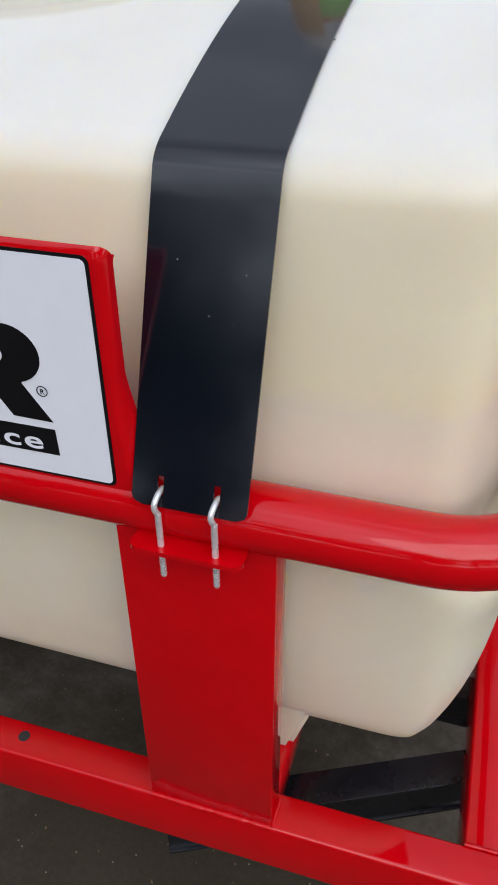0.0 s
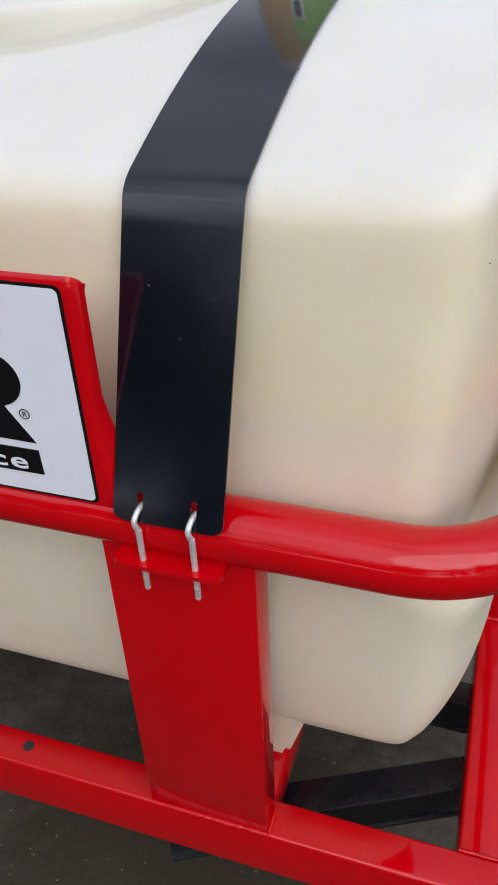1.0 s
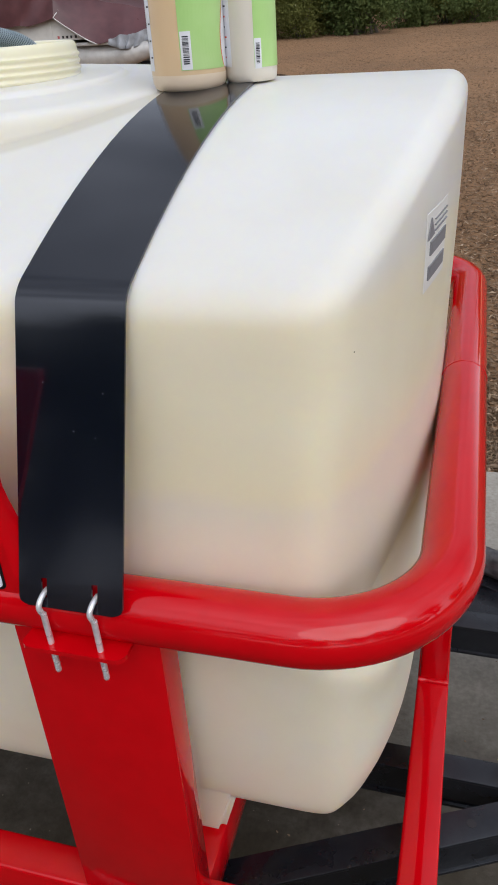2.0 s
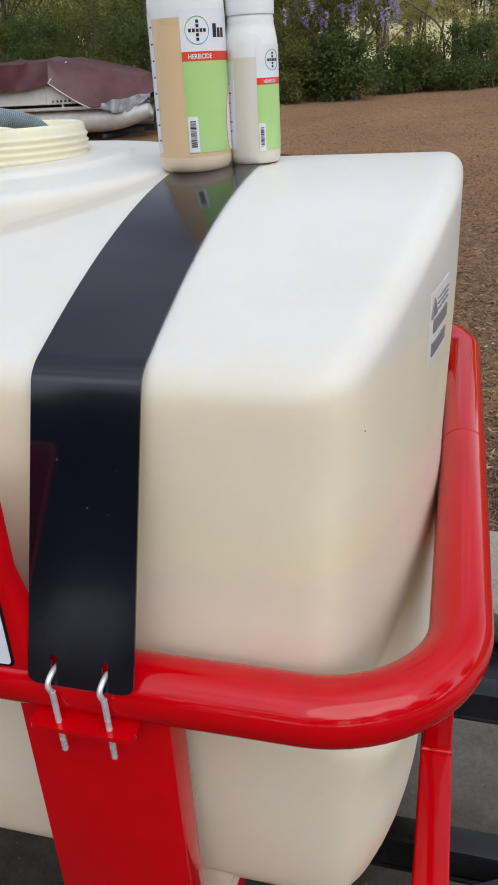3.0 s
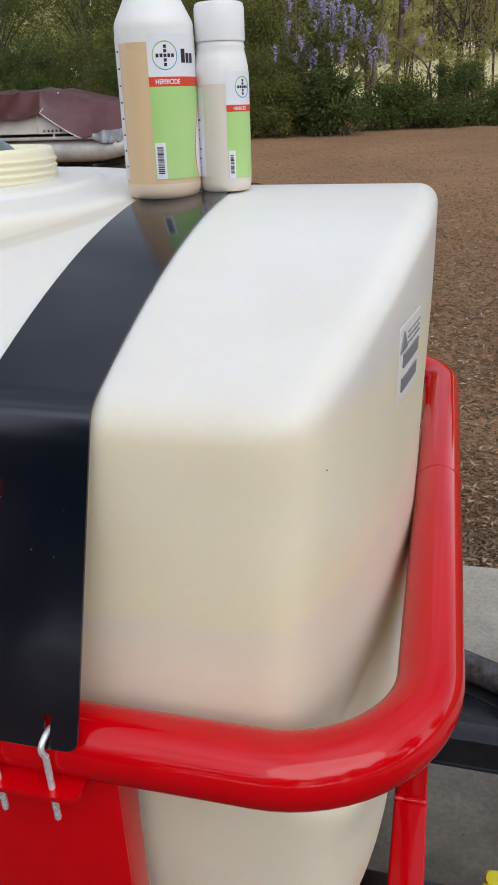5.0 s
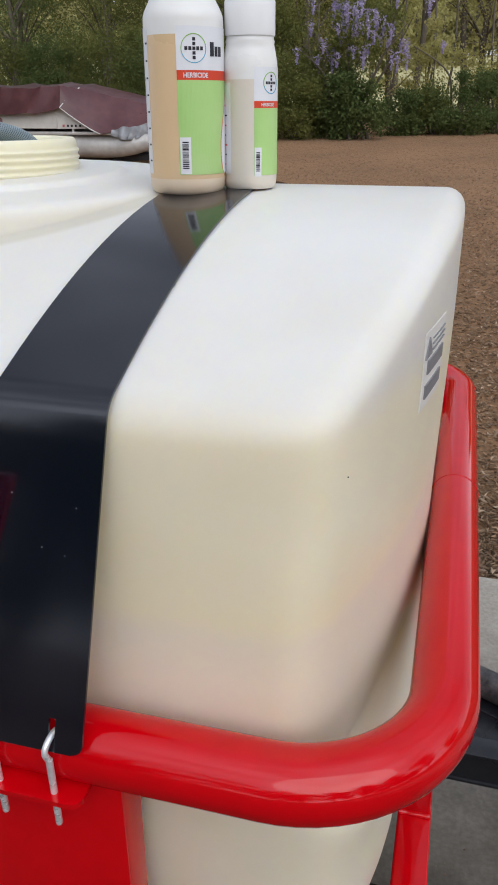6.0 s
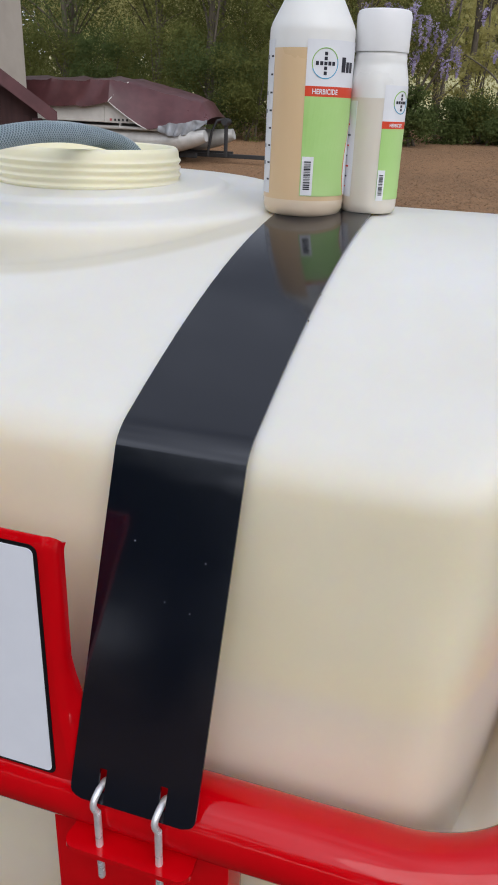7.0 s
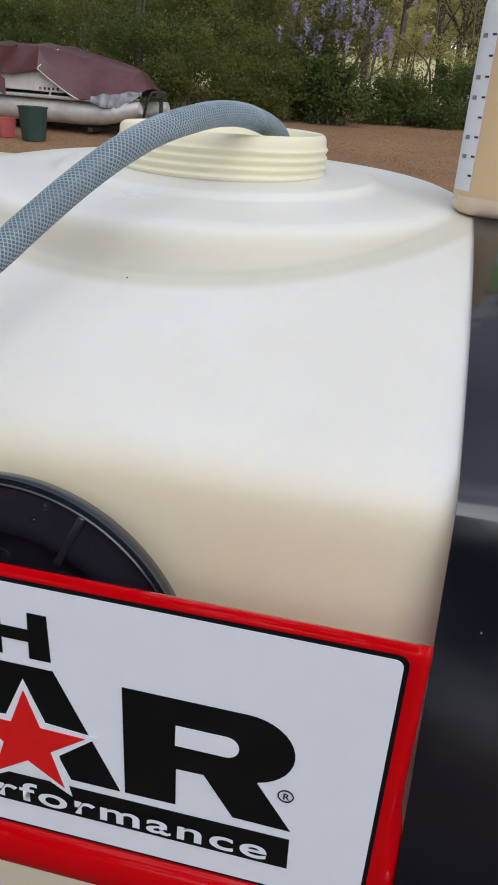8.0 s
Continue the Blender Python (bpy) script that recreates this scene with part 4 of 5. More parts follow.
def big_bottle():
    c, zb, r = (-0.2645, 1.1860), roof(1.140) + 0.0037, 0.0548
    bt = thing("herbicide_bottle", "large translucent bottle of tan liquid with a green and white label", "bottle", group="bottles on the tank", at=(c[0], c[1], zb))
    part("base", lathe(bmesh.new(), [(0.0, zb + 0.003), (0.040, zb + 0.002), (0.0465, zb), (0.051, zb + 0.003), (0.0541, zb + 0.010), (r, zb + 0.020), (r, 1.566)], c, 64), BASE_FILL, bt, smooth=50)
    body = part("filled_body", lathe(bmesh.new(), [(r, 1.566), (r, 1.7475)], c, 64), TAN_FILL, bt, "plastic wall with tan liquid behind it", smooth=50)
    part("shoulder", lathe(bmesh.new(), [(r, 1.7475), (r, 1.766), (0.0545, 1.771), (0.0525, 1.777), (0.034, 1.812), (0.026, 1.820), (0.0235, 1.826), (0.0235, 1.838)], c, 64), BOTTLE, bt, smooth=50)
    part("cap", lathe(bmesh.new(), [(0.0265, 1.832), (0.0275, 1.834), (0.0275, 1.857), (0.0255, 1.860), (0.0, 1.860)], c, 48), CAP, bt, smooth=40)
    q = r + 0.0002
    part("scale_strip", wrap(bmesh.new(), c, q, -84, -44, 1.572, 1.757), PAPER, body, "white strip with black measuring marks")
    for k in range(8):
        z = 1.5885 + 0.0212 * k
        part("scale_mark", wrap(bmesh.new(), c, q + 0.0005, -51, -45, z, z + 0.0022, 2), INK, body)
        if k % 3:
            part("scale_figure", wrap(bmesh.new(), c, q + 0.0005, -70, -60, z - 0.002, z + 0.0025, 2), GREY_INK, body)
    part("label_top", wrap(bmesh.new(), c, q, 8, 160, 1.7045, 1.757), PAPER, body, "white upper part of the label")
    part("label_band", wrap(bmesh.new(), c, q, 8, 160, 1.6925, 1.7045), ORANGE, body, "orange-red band")
    # the green field ends in a swung line with an orange-red rim
    swing = lambda z: 78 + 34 * max(0.0, (z - 1.610) / 0.0825) ** 1.6 + 8 * max(0.0, (1.600 - z) / 0.028) ** 2
    part("label_field", wrap_to(bmesh.new(), c, q, lambda z: 8, swing, 1.572, 1.6925), GREEN, body, "green lower part of the label")
    part("label_edge", wrap_to(bmesh.new(), c, q, swing, lambda z: swing(z) + 2.2, 1.572, 1.6925), ORANGE, body)
    part("label_side", wrap_to(bmesh.new(), c, q, lambda z: swing(z) + 2.2, lambda z: 160, 1.572, 1.6925), PAPER, body)
    emblem(body, c, q + 0.0005, 33, 1.7305, 0.0172)
    for a0, a1, top in ((58, 65, 1.7385), (67, 73, 1.7335), (75, 82, 1.7335)):
        part("name_bar", wrap(bmesh.new(), c, q + 0.0005, a0, a1, 1.7215, top), INK, body)
    part("word", label_word("HERBICIDE", c, q + 0.0006, 17, 1.6955, 0.0085, 0.86), PAPER, body, "white word on the band")
    barcode(body, c, q + 0.0004, 12.5, 21.5, 1.580, 1.617, 5)


def small_bottle():
    c, zb, r = (-0.1797, 1.2230), roof(1.1920) + 0.0037, 0.0387
    bt = thing("herbicide_bottle", "small white bottle of milky liquid with a green and white label", "bottle", group="bottles on the tank", at=(c[0], c[1], zb))
    body = part("filled_body", lathe(bmesh.new(), [(0.0, zb + 0.003), (0.030, zb + 0.002), (0.0345, zb), (0.0375, zb + 0.004), (r, zb + 0.012), (r, 1.694)], c, 56), PALE_FILL, bt, "plastic wall with milky liquid behind it", smooth=50)
    part("shoulder", lathe(bmesh.new(), [(r, 1.694), (r, 1.710), (0.0383, 1.717), (0.0355, 1.731), (0.0338, 1.739), (0.0345, 1.742), (0.0335, 1.745), (0.0330, 1.752)], c, 56), BOTTLE, bt, smooth=50)
    cap = bmesh.new()
    lathe(cap, [(0.0348, 1.7485), (0.0352, 1.750), (0.0352, 1.790), (0.0335, 1.7955), (0.031, 1.797), (0.0, 1.797)], c, 56)
    part("cap", cap, CAP, bt, smooth=40)
    q = r + 0.0002
    part("side_label", wrap(bmesh.new(), c, q, -86, -31, 1.570, 1.690), PAPER, body)
    for k in range(7):
        part("printed_mark", wrap(bmesh.new(), c, q + 0.0005, -58, -48 + (k % 3) * 3, 1.582 + 0.013 * k, 1.584 + 0.013 * k, 2), INK if k % 2 else ORANGE, body)
    part("label_top", wrap(bmesh.new(), c, q, 23, 150, 1.6665, 1.7095), PAPER, body, "white upper part of the label")
    part("label_band", wrap(bmesh.new(), c, q, 23, 150, 1.6575, 1.6665), ORANGE, body, "orange-red band")
    part("label_field", wrap(bmesh.new(), c, q, 23, 120, 1.5685, 1.6575), GREEN, body, "green lower part of the label")
    emblem(body, c, q + 0.0005, 63, 1.6895, 0.0135)
    part("word", label_word("HERBICIDE", c, q + 0.0006, 38, 1.6598, 0.006, 0.8), PAPER, body, "white word on the band")
    barcode(body, c, q + 0.0004, 27, 35, 1.574, 1.602, 8)


big_bottle()
small_bottle()

# ---- trailer under the frame ----
trailer = thing("trailer", "black painted steel trailer tongue on the concrete", "trailer", at=(0.5, 1.2, 0.0))


def channel(name, a, b, width, top, height):
    """A channel beam between two plan points, with lips above and below and a recessed web."""
    a, b = Vector((*a, 0)), Vector((*b, 0))
    mid, turn, length = (a + b) / 2, Matrix.Rotation(math.atan2(b.y - a.y, b.x - a.x), 4, "Z"), (b - a).length
    bm = bmesh.new()
    box(bm, (-length / 2, -width / 2, top - 0.008), (length / 2, width / 2, top), 0.002)
    box(bm, (-length / 2, -width / 2, top - height), (length / 2, width / 2, top - height + 0.008), 0.002)
    box(bm, (-length / 2, -width / 2 + 0.006, top - height + 0.008), (length / 2, -width / 2 + 0.014, top - 0.008))
    bm.transform(Matrix.Translation(mid) @ turn)
    return part(name, bm, BEAM, trailer, smooth=35)


channel("tongue_beam", (-0.335, 0.615), (0.95, 1.232), 0.060, 0.374, 0.085)
channel("tongue_beam", (-0.335, 1.899), (0.95, 1.282), 0.060, 0.343, 0.070)
channel("cross_member", (-0.2, 1.010), (0.62, 1.000), 0.054, 0.372, 0.085)
channel("cross_member", (-0.2, 1.425), (0.62, 1.412), 0.058, 0.372, 0.085)
for y in (0.66, 1.257, 1.86):
    channel("deck_beam", (-1.9, y), (-0.36, y), 0.06, 0.374, 0.085)
part("jack_tube", sweep(bmesh.new(), [(0.02, 1.7512, 0.379), (0.264, 1.636, 0.379), (0.336, 1.602, 0.379), (0.80, 1.383, 0.379)], 0.035, 28), WORN, trailer, "worn grey-black round tube", smooth=60)
part("jack_mount", solid((0.20, 1.447, 0.25), (0.42, 1.585, 0.338), 0.012, segments=3), BEAM, trailer, smooth=35)
part("bolt_hole", lathe(bmesh.new(), [(0.0085, 0.3700), (0.0085, 0.3746), (0.0, 0.3746)], (0.241, 0.8914), 20), RUBBER, trailer, "round bolt hole through the beam")
part("coupler", solid((0.90, 1.20, 0.30), (1.20, 1.315, 0.40), 0.02), BEAM, trailer, smooth=35)
for y in (0.30, 2.21):
    bm = lathe(bmesh.new(), [(0.10, -0.09), (0.25, -0.09), (0.285, -0.06), (0.285, 0.06), (0.25, 0.09), (0.10, 0.09), (0.03, 0.03), (0.0, 0.03)], (0, 0), 40)
    bm.transform(Matrix.Translation((-1.72, y, 0.284)) @ Matrix.Rotation(radians(90), 4, "X"))
    part("wheel", bm, RUBBER, trailer, smooth=40)
part("axle", sweep(bmesh.new(), [(-1.72, 0.30, 0.284), (-1.72, 2.21, 0.284)], 0.03, 16), BEAM, trailer, smooth=50)
knob = thing("valve_handle", "small yellow plastic handle on the trailer tongue", "handle", at=(0.311, 1.029, 0.374))
bm = lathe(bmesh.new(), [(0.0, 0.370), (0.016, 0.371), (0.015, 0.392), (0.019, 0.402), (0.018, 0.412), (0.0, 0.415)], (0.311, 1.029), 20)
for k in range(4):
    a = radians(28 + 90 * k)
    bmesh.ops.create_icosphere(bm, subdivisions=2, radius=1.0, matrix=Matrix.Translation((0.311 + 0.017 * math.cos(a), 1.029 + 0.017 * math.sin(a), 0.397)) @ Matrix.Rotation(a, 4, "Z") @ Matrix.Diagonal((0.013, 0.009, 0.010, 1)))
part("grip", bm, YELLOW, knob, smooth=60)


# ---- foliage ----
rng = np.random.default_rng(7)


def leaf_mesh(name, centres, size, mat, parent=None, kind="", label="", flat=0.0, droop=0.0, slim=1.0):
    """Many small folded leaves, each an island of two triangles, turned at random about their places."""
    n = len(centres)
    a = rng.normal(size=(n, 3))
    a[:, 2] *= 1 - flat
    a /= np.linalg.norm(a, axis=1)[:, None]
    b = np.cross(a, rng.normal(size=(n, 3)))
    b /= np.linalg.norm(b, axis=1)[:, None]
    if droop:
        a = a * (1 - droop) + np.array([0, 0, -1.0]) * droop
    s = (size * rng.uniform(0.6, 1.35, n))[:, None]
    c = np.asarray(centres)
    lift = np.cross(a, b) * s * 0.18
    pts = np.stack([c - a * s * 0.6, c + b * s * 0.34 * slim + lift, c + a * s * 0.6, c - b * s * 0.34 * slim + lift], 1).reshape(-1, 3)
    q = np.arange(n)[:, None] * 4
    faces = np.concatenate([q + [0, 1, 2], q + [0, 2, 3]], 1).reshape(-1, 3)
    off = np.zeros(3)
    root = parent
    while root:
        off += np.array(root.location)
        root = root.parent
    me = bpy.data.meshes.new(name)
    me.from_pydata((pts - off).tolist(), [], faces.tolist())
    me.materials.append(mat)
    ob = new(name, me)
    ob.parent = parent
    return tagged(ob, label, kind=kind)


def clumps(centre, radius, count, leaves, squash=0.8):
    """Leaf places gathered in uneven clumps within a rounded crown."""
    d = rng.normal(size=(count, 3))
    d /= np.linalg.norm(d, axis=1)[:, None]
    d *= (rng.uniform(0.25, 1.05, count) ** 0.6)[:, None]
    mids = np.asarray(centre) + d * np.asarray(radius)
    sizes = rng.uniform(0.12, 0.34, count) * min(radius)
    out = []
    for m, s in zip(mids, sizes):
        k = int(leaves * rng.uniform(0.5, 1.5))
        p = rng.normal(size=(k, 3)) * s * np.array([1, 1, squash])
        out.append(m + p)
    return np.concatenate(out), mids


def tree(x, y, height, crown_lo, spread, mat, count=26, leaves=110, size=0.17, trunk=0.14, label="tall young tree with olive-green spring leaves", name="tree"):
    z = yard_height(x, y) - 0.1
    t = thing(name, label, "tree", group="trees at the wood's edge", at=(x, y, z))
    lean = rng.normal(size=2) * 0.04
    pts = [(x + lean[0] * h + 0.08 * math.sin(h * 1.3 + x), y + lean[1] * h, z + h) for h in np.linspace(0, height * 0.92, 12)]
    part("trunk", sweep(bmesh.new(), pts, [trunk * (1.25 - 1.1 * k / 11) for k in range(12)], 9), BARK, t, smooth=60)
    mid = (x + lean[0] * height * 0.6, y + lean[1] * height * 0.6, z + crown_lo + (height - crown_lo) / 2)
    places, mids = clumps(mid, (spread, spread, (height - crown_lo) / 2), count, leaves)
    bm = bmesh.new()
    for m in mids[:: max(1, len(mids) // 12)]:
        h = max(0.12, min(0.85, (m[2] - z) / height - 0.12))
        k = min(10, int(h * 11))
        a, b = Vector(pts[k]), Vector(m)
        bend = a.lerp(b, 0.5) + Vector((0, 0, 0.25))
        sweep(bm, [a, a.lerp(bend, 0.6), bend.lerp(b, 0.4), b], [trunk * 0.42, trunk * 0.32, trunk * 0.2, trunk * 0.08], 6)
    part("branchwork", bm, BARK, t, smooth=60)
    leaf_mesh("crown", places, size, mat, t)
    return t


def shrub(x, y, radius, height, mat, count=16, leaves=150, size=0.12, label="dense dark green shrub at the wood's edge", stems=6):
    z = yard_height(x, y) - 0.08
    t = thing("shrub", label, "shrub", group="shrubs along the yard", at=(x, y, z))
    places, mids = clumps((x, y, z + height * 0.5), (radius, radius * 0.8, height * 0.52), count, leaves)
    places = places[places[:, 2] > z + 0.03]
    bm = bmesh.new()
    for m in mids[:stems]:
        a, b = Vector((x + rng.normal() * 0.15, y + rng.normal() * 0.1, z)), Vector(m)
        sweep(bm, [a, a.lerp(b, 0.5) + Vector((0, 0, 0.2)), b], [0.035, 0.025, 0.012], 6)
    part("stemwork", bm, BARK, t, smooth=60)
    leaf_mesh("foliage", places, size, mat, t)
    return t


# wisteria over a tall shrub
def wisteria(x, y):
    z = yard_height(x, y)
    t = thing("wisteria", "tall wisteria shrub with hanging purple flower clusters", "shrub", at=(x, y, z))
    for k in range(9):
        bm = bmesh.new()
        a = Vector((x + rng.normal() * 0.25, y + rng.normal() * 0.2, z - 0.1))
        b = Vector((x + rng.normal() * 1.1, y + rng.normal() * 0.6, z + rng.uniform(2.2, 3.8)))
        sweep(bm, [a, a.lerp(b, 0.35) + Vector((rng.normal() * 0.2, 0, 0.2)), a.lerp(b, 0.7) + Vector((rng.normal() * 0.2, 0, 0.15)), b], [0.05, 0.04, 0.028, 0.014], 7)
        part("stem", bm, BARK, t, smooth=60)
    low, _ = clumps((x, y - 0.15, z + 0.95), (1.0, 0.8, 1.05), 38, 240)
    high, _ = clumps((x + 0.15, y, z + 2.9), (1.5, 0.9, 1.05), 30, 95)
    leaf_mesh("lower_foliage", low[low[:, 2] > z], 0.09, LEAF_B, t)
    leaf_mesh("upper_foliage", high, 0.09, LEAF_A, t)
    for k in range(56):
        m = (x + rng.normal() * 0.85 + 0.05, y - 0.55 + rng.normal() * 0.3, z + rng.uniform(2.25, 3.95))
        long = rng.uniform(0.25, 0.55)
        h = rng.uniform(0, 1, 90) ** 0.8
        p = np.stack([m[0] + rng.normal(size=90) * 0.06 * (1.1 - h), m[1] + rng.normal(size=90) * 0.06 * (1.1 - h), m[2] - h * long], 1)
        leaf_mesh("hanging_raceme", p, 0.055, PETAL, t, kind="stuff")
    return t


wisteria(-3.35, 25.6)
WOODS = [(-13.6, 30, 10, 1.5, 2.2, LEAF_A), (-11.8, 33, 12, 1.0, 2.4, LEAF_B), (-10.2, 27.5, 9, 0.8, 2.0, LEAF_A), (-8.4, 31, 11, 1.0, 2.3, LEAF_A), (-7.0, 27, 8, 0.6, 1.8, LEAF_A), (-5.6, 29.5, 10, 1.0, 2.0, LEAF_C), (-4.4, 32, 11, 2.0, 2.1, LEAF_A), (-15.5, 27, 9, 1, 2.2, LEAF_B), (-17.5, 31, 11, 1.2, 2.4, LEAF_A), (-2.2, 34, 11, 3.6, 2.2, LEAF_C), (3.4, 33, 10, 1.8, 2.2, LEAF_C), (5.6, 30, 9, 1.0, 2.2, LEAF_A), (-20.5, 28, 10, 1, 2.4, LEAF_A), (8.5, 32, 11, 1.0, 2.6, LEAF_B), (1.2, 38, 12, 4.2, 2.0, LEAF_C), (-0.4, 41, 12, 4.0, 1.8, LEAF_C), (0.2, 36, 9, 1.2, 2.2, LEAF_C), (2.9, 37, 9, 1.5, 2.3, LEAF_C), (-6.4, 37, 10, 1.5, 2.4, LEAF_A), (-3.6, 39, 10, 1.5, 2.4, LEAF_C), (1.4, 42, 10, 2.0, 2.4, LEAF_A), (5.0, 38, 10, 1.2, 2.6, LEAF_C), (-9.4, 37, 10, 1.5, 2.6, LEAF_C), (-12.6, 38, 10, 1.5, 2.6, LEAF_A)]
for x, y, h, lo, s, m in WOODS:
    tree(x, y, h, lo, s, m, count=46, leaves=190 if x > -3 else 380, size=0.068, trunk=rng.uniform(0.09, 0.16), label={"spring_green_leaves": "tall young tree with olive-green spring leaves", "dark_green_leaves": "tall tree with dense dark green leaves", "yellow_green_leaves": "slender tree with thin yellow-green leaves"}[m.name])
for x, y, r, h, m in ((-13.2, 25.5, 1.5, 3.4, LEAF_B), (-11.2, 25.0, 1.5, 3.8, LEAF_A), (-9.2, 25.0, 1.4, 3.2, LEAF_B), (-7.6, 24.5, 1.3, 3.4, LEAF_A), (-6.3, 25.0, 1.2, 2.5, LEAF_A), (-5.2, 25.3, 1.0, 2.3, LEAF_A), (-4.5, 26.2, 0.9, 2.8, LEAF_A), (-15.4, 25, 1.6, 3.6, LEAF_A)):
    shrub(x, y, r, h, m, count=30, leaves=560, size=0.060, label="tall loose shrub with mixed green leaves")
for x, y, r, h, m in ((-2.1, 27.4, 0.9, 1.4, LEAF_B), (-1.2, 27.9, 0.9, 1.3, LEAF_A), (-0.2, 27.8, 1.1, 1.75, LEAF_B), (1.0, 28.2, 1.2, 1.9, LEAF_B), (2.4, 28.6, 1.2, 1.7, LEAF_A), (3.9, 28.4, 1.4, 2.0, LEAF_B), (5.6, 28.0, 1.5, 2.2, LEAF_B)):
    shrub(x, y, r, h, m, count=20, leaves=380, size=0.07)
for x, y, r, h in ((-1.4, 29.6, 1.2, 3.3), (0.6, 30.4, 1.3, 2.9), (2.3, 30.0, 1.3, 3.4), (4.3, 31.0, 1.5, 3.2)):
    shrub(x, y, r, h, LEAF_C, count=22, leaves=190, size=0.075, label="loose pale yellow-green brush behind the shrubs", stems=9)
for x in (-24.0, -20.8, -17.6, -14.6, -11.6, -8.8):
    shrub(x + rng.uniform(-0.5, 0.5), 34.5 + rng.uniform(-1, 1), 2.0, rng.uniform(3.2, 4.2), LEAF_A, count=26, leaves=150, size=0.13, label="dense green thicket behind the trees")
# trees across the driveway, whose ragged tops the paint reflects
for k in range(13):
    m = (LEAF_A, LEAF_B, LEAF_A, LEAF_C)[k % 4]
    tree(-27 + 4.5 * k + rng.uniform(-0.8, 0.8), -15.5 + 0.012 * (4.5 * k - 27) ** 2 + rng.uniform(-1.5, 1.5), rng.uniform(8.0, 10.3), 0.4, 3.1, m, count=46, leaves=120, size=0.26, trunk=0.2, label="broad leafy tree on the far side of the driveway")
for x, y, h, m in ((15.5, -6.5, 9.0, LEAF_B), (17.0, -1.0, 10.5, LEAF_A), (19.5, 6.0, 8.0, LEAF_C)):
    tree(x, y, h, 1.6, 2.3, m, count=40, leaves=110, size=0.24, trunk=0.2, label="tall leafy tree beside the driveway")
# slender bare saplings
for x, y, h in ((-1.6, 30.5, 7), (-0.9, 32, 8), (0.5, 31, 7.5), (1.5, 34, 9), (2.2, 31.5, 8), (-2.6, 29.8, 7), (-9.8, 26.6, 8), (-5.0, 28.0, 8), (-6.6, 29, 9), (-12.6, 28, 9)):
    z = yard_height(x, y) - 0.1
    sp = thing("sapling", "slender pale bare sapling among the shrubs", "tree", group="bare saplings", at=(x, y, z))
    pts = [(x + 0.12 * math.sin(k * 0.9 + x) + 0.03 * k, y, z + h * k / 8) for k in range(9)]
    part("stem", sweep(bmesh.new(), pts, [0.055 - 0.0055 * k for k in range(9)], 7), BARK, sp, smooth=60)
    for k in range(3, 8):
        a = Vector(pts[k])
        b = a + Vector((rng.normal() * 0.7, rng.normal() * 0.4, rng.uniform(0.2, 0.7)))
        part("twig", sweep(bmesh.new(), [a, a.lerp(b, 0.5) + Vector((0, 0, 0.08)), b], [0.018, 0.012, 0.005], 5), BARK, sp, smooth=60)
# an arching dead branch beside the low shrubs
br = thing("dead_branch", "dark dead branch arching over the shrubs", "branch", at=(-0.5, 28.8, yard_height(0, 28.8)))
part("limb", sweep(bmesh.new(), spline([(-1.9, 28.4, 3.42), (-1.2, 28.5, 3.02), (-0.75, 28.6, 2.62), (-0.6, 28.7, 2.1), (-0.5, 28.8, yard_height(0, 28.8) - 0.05)], 6), [0.018 + 0.0011 * k for k in range(25)], 7), BARK, br, smooth=60)

# far meadow bank and the woods on it
bm = bmesh.new()
rows_ = []
for y in (46, 60, 80, 105, 140, 200):
    rows_.append([bm.verts.new((x, y, yard_height(0, 45) - 0.25 + (y - 46) * (0.088 if y <= 105 else 0.07) + 0.5 * noise.noise((x * 0.03, y * 0.03, 2)))) for x in range(-160, 161, 16)])
for r, s in zip(rows_, rows_[1:]):
    for k in range(len(r) - 1):
        bm.faces.new((r[k], r[k + 1], s[k + 1], s[k]))
tagged(part("meadow_bank", bm, GRASS, smooth=60), "pale straw-green meadow bank beyond the trees", "meadow", kind="structure")
far, bmf = [], bmesh.new()
for k in range(230):
    x, y = (rng.uniform(-75, 75), rng.uniform(62, 115)) if k < 90 else (rng.uniform(-62, 42), rng.uniform(98, 132))
    if x > 0.40 * y or (-4 < x < 10 and y < 95):
        continue
    z = yard_height(0, 45) - 0.4 + (y - 46) * 0.088
    h = rng.uniform(8, 14)
    sweep(bmf, [(x, y, z), (x + rng.normal() * 0.3, y, z + h * 0.5), (x + rng.normal() * 0.5, y, z + h)], [0.2, 0.15, 0.04], 6)
    far.append(clumps((x, y, z + h * 0.52), (2.5, 2.5, h * 0.48), 20, 60)[0])
woods = thing("far_woods", "distant mixed green and bare woods on the bank", "woods", kind="stuff", at=(0, 90, 4))
part("trunks", bmf, BARK, woods, kind="stuff")
leaf_mesh("leaves", np.concatenate(far), 0.55, LEAF_FAR, woods, kind="stuff")

# fallen leaves on the yard
n = 60000
u = rng.uniform(0, 1, n)
ly = 2.72 + 22 * u ** 1.6
lx = -0.6 + rng.uniform(-1, 1, n) * (1.4 + ly * 0.55) - ly * 0.08
lz = np.array([yard_height(a, b) for a, b in zip(lx, ly)]) + rng.uniform(0.008, 0.03, n)
tagged(leaf_mesh("fallen_leaves", np.stack([lx, ly, lz], 1), 0.028, LITTER_SOFT, flat=0.85, slim=0.7), "dry brown fallen leaves scattered over the yard", "leaves", kind="stuff")

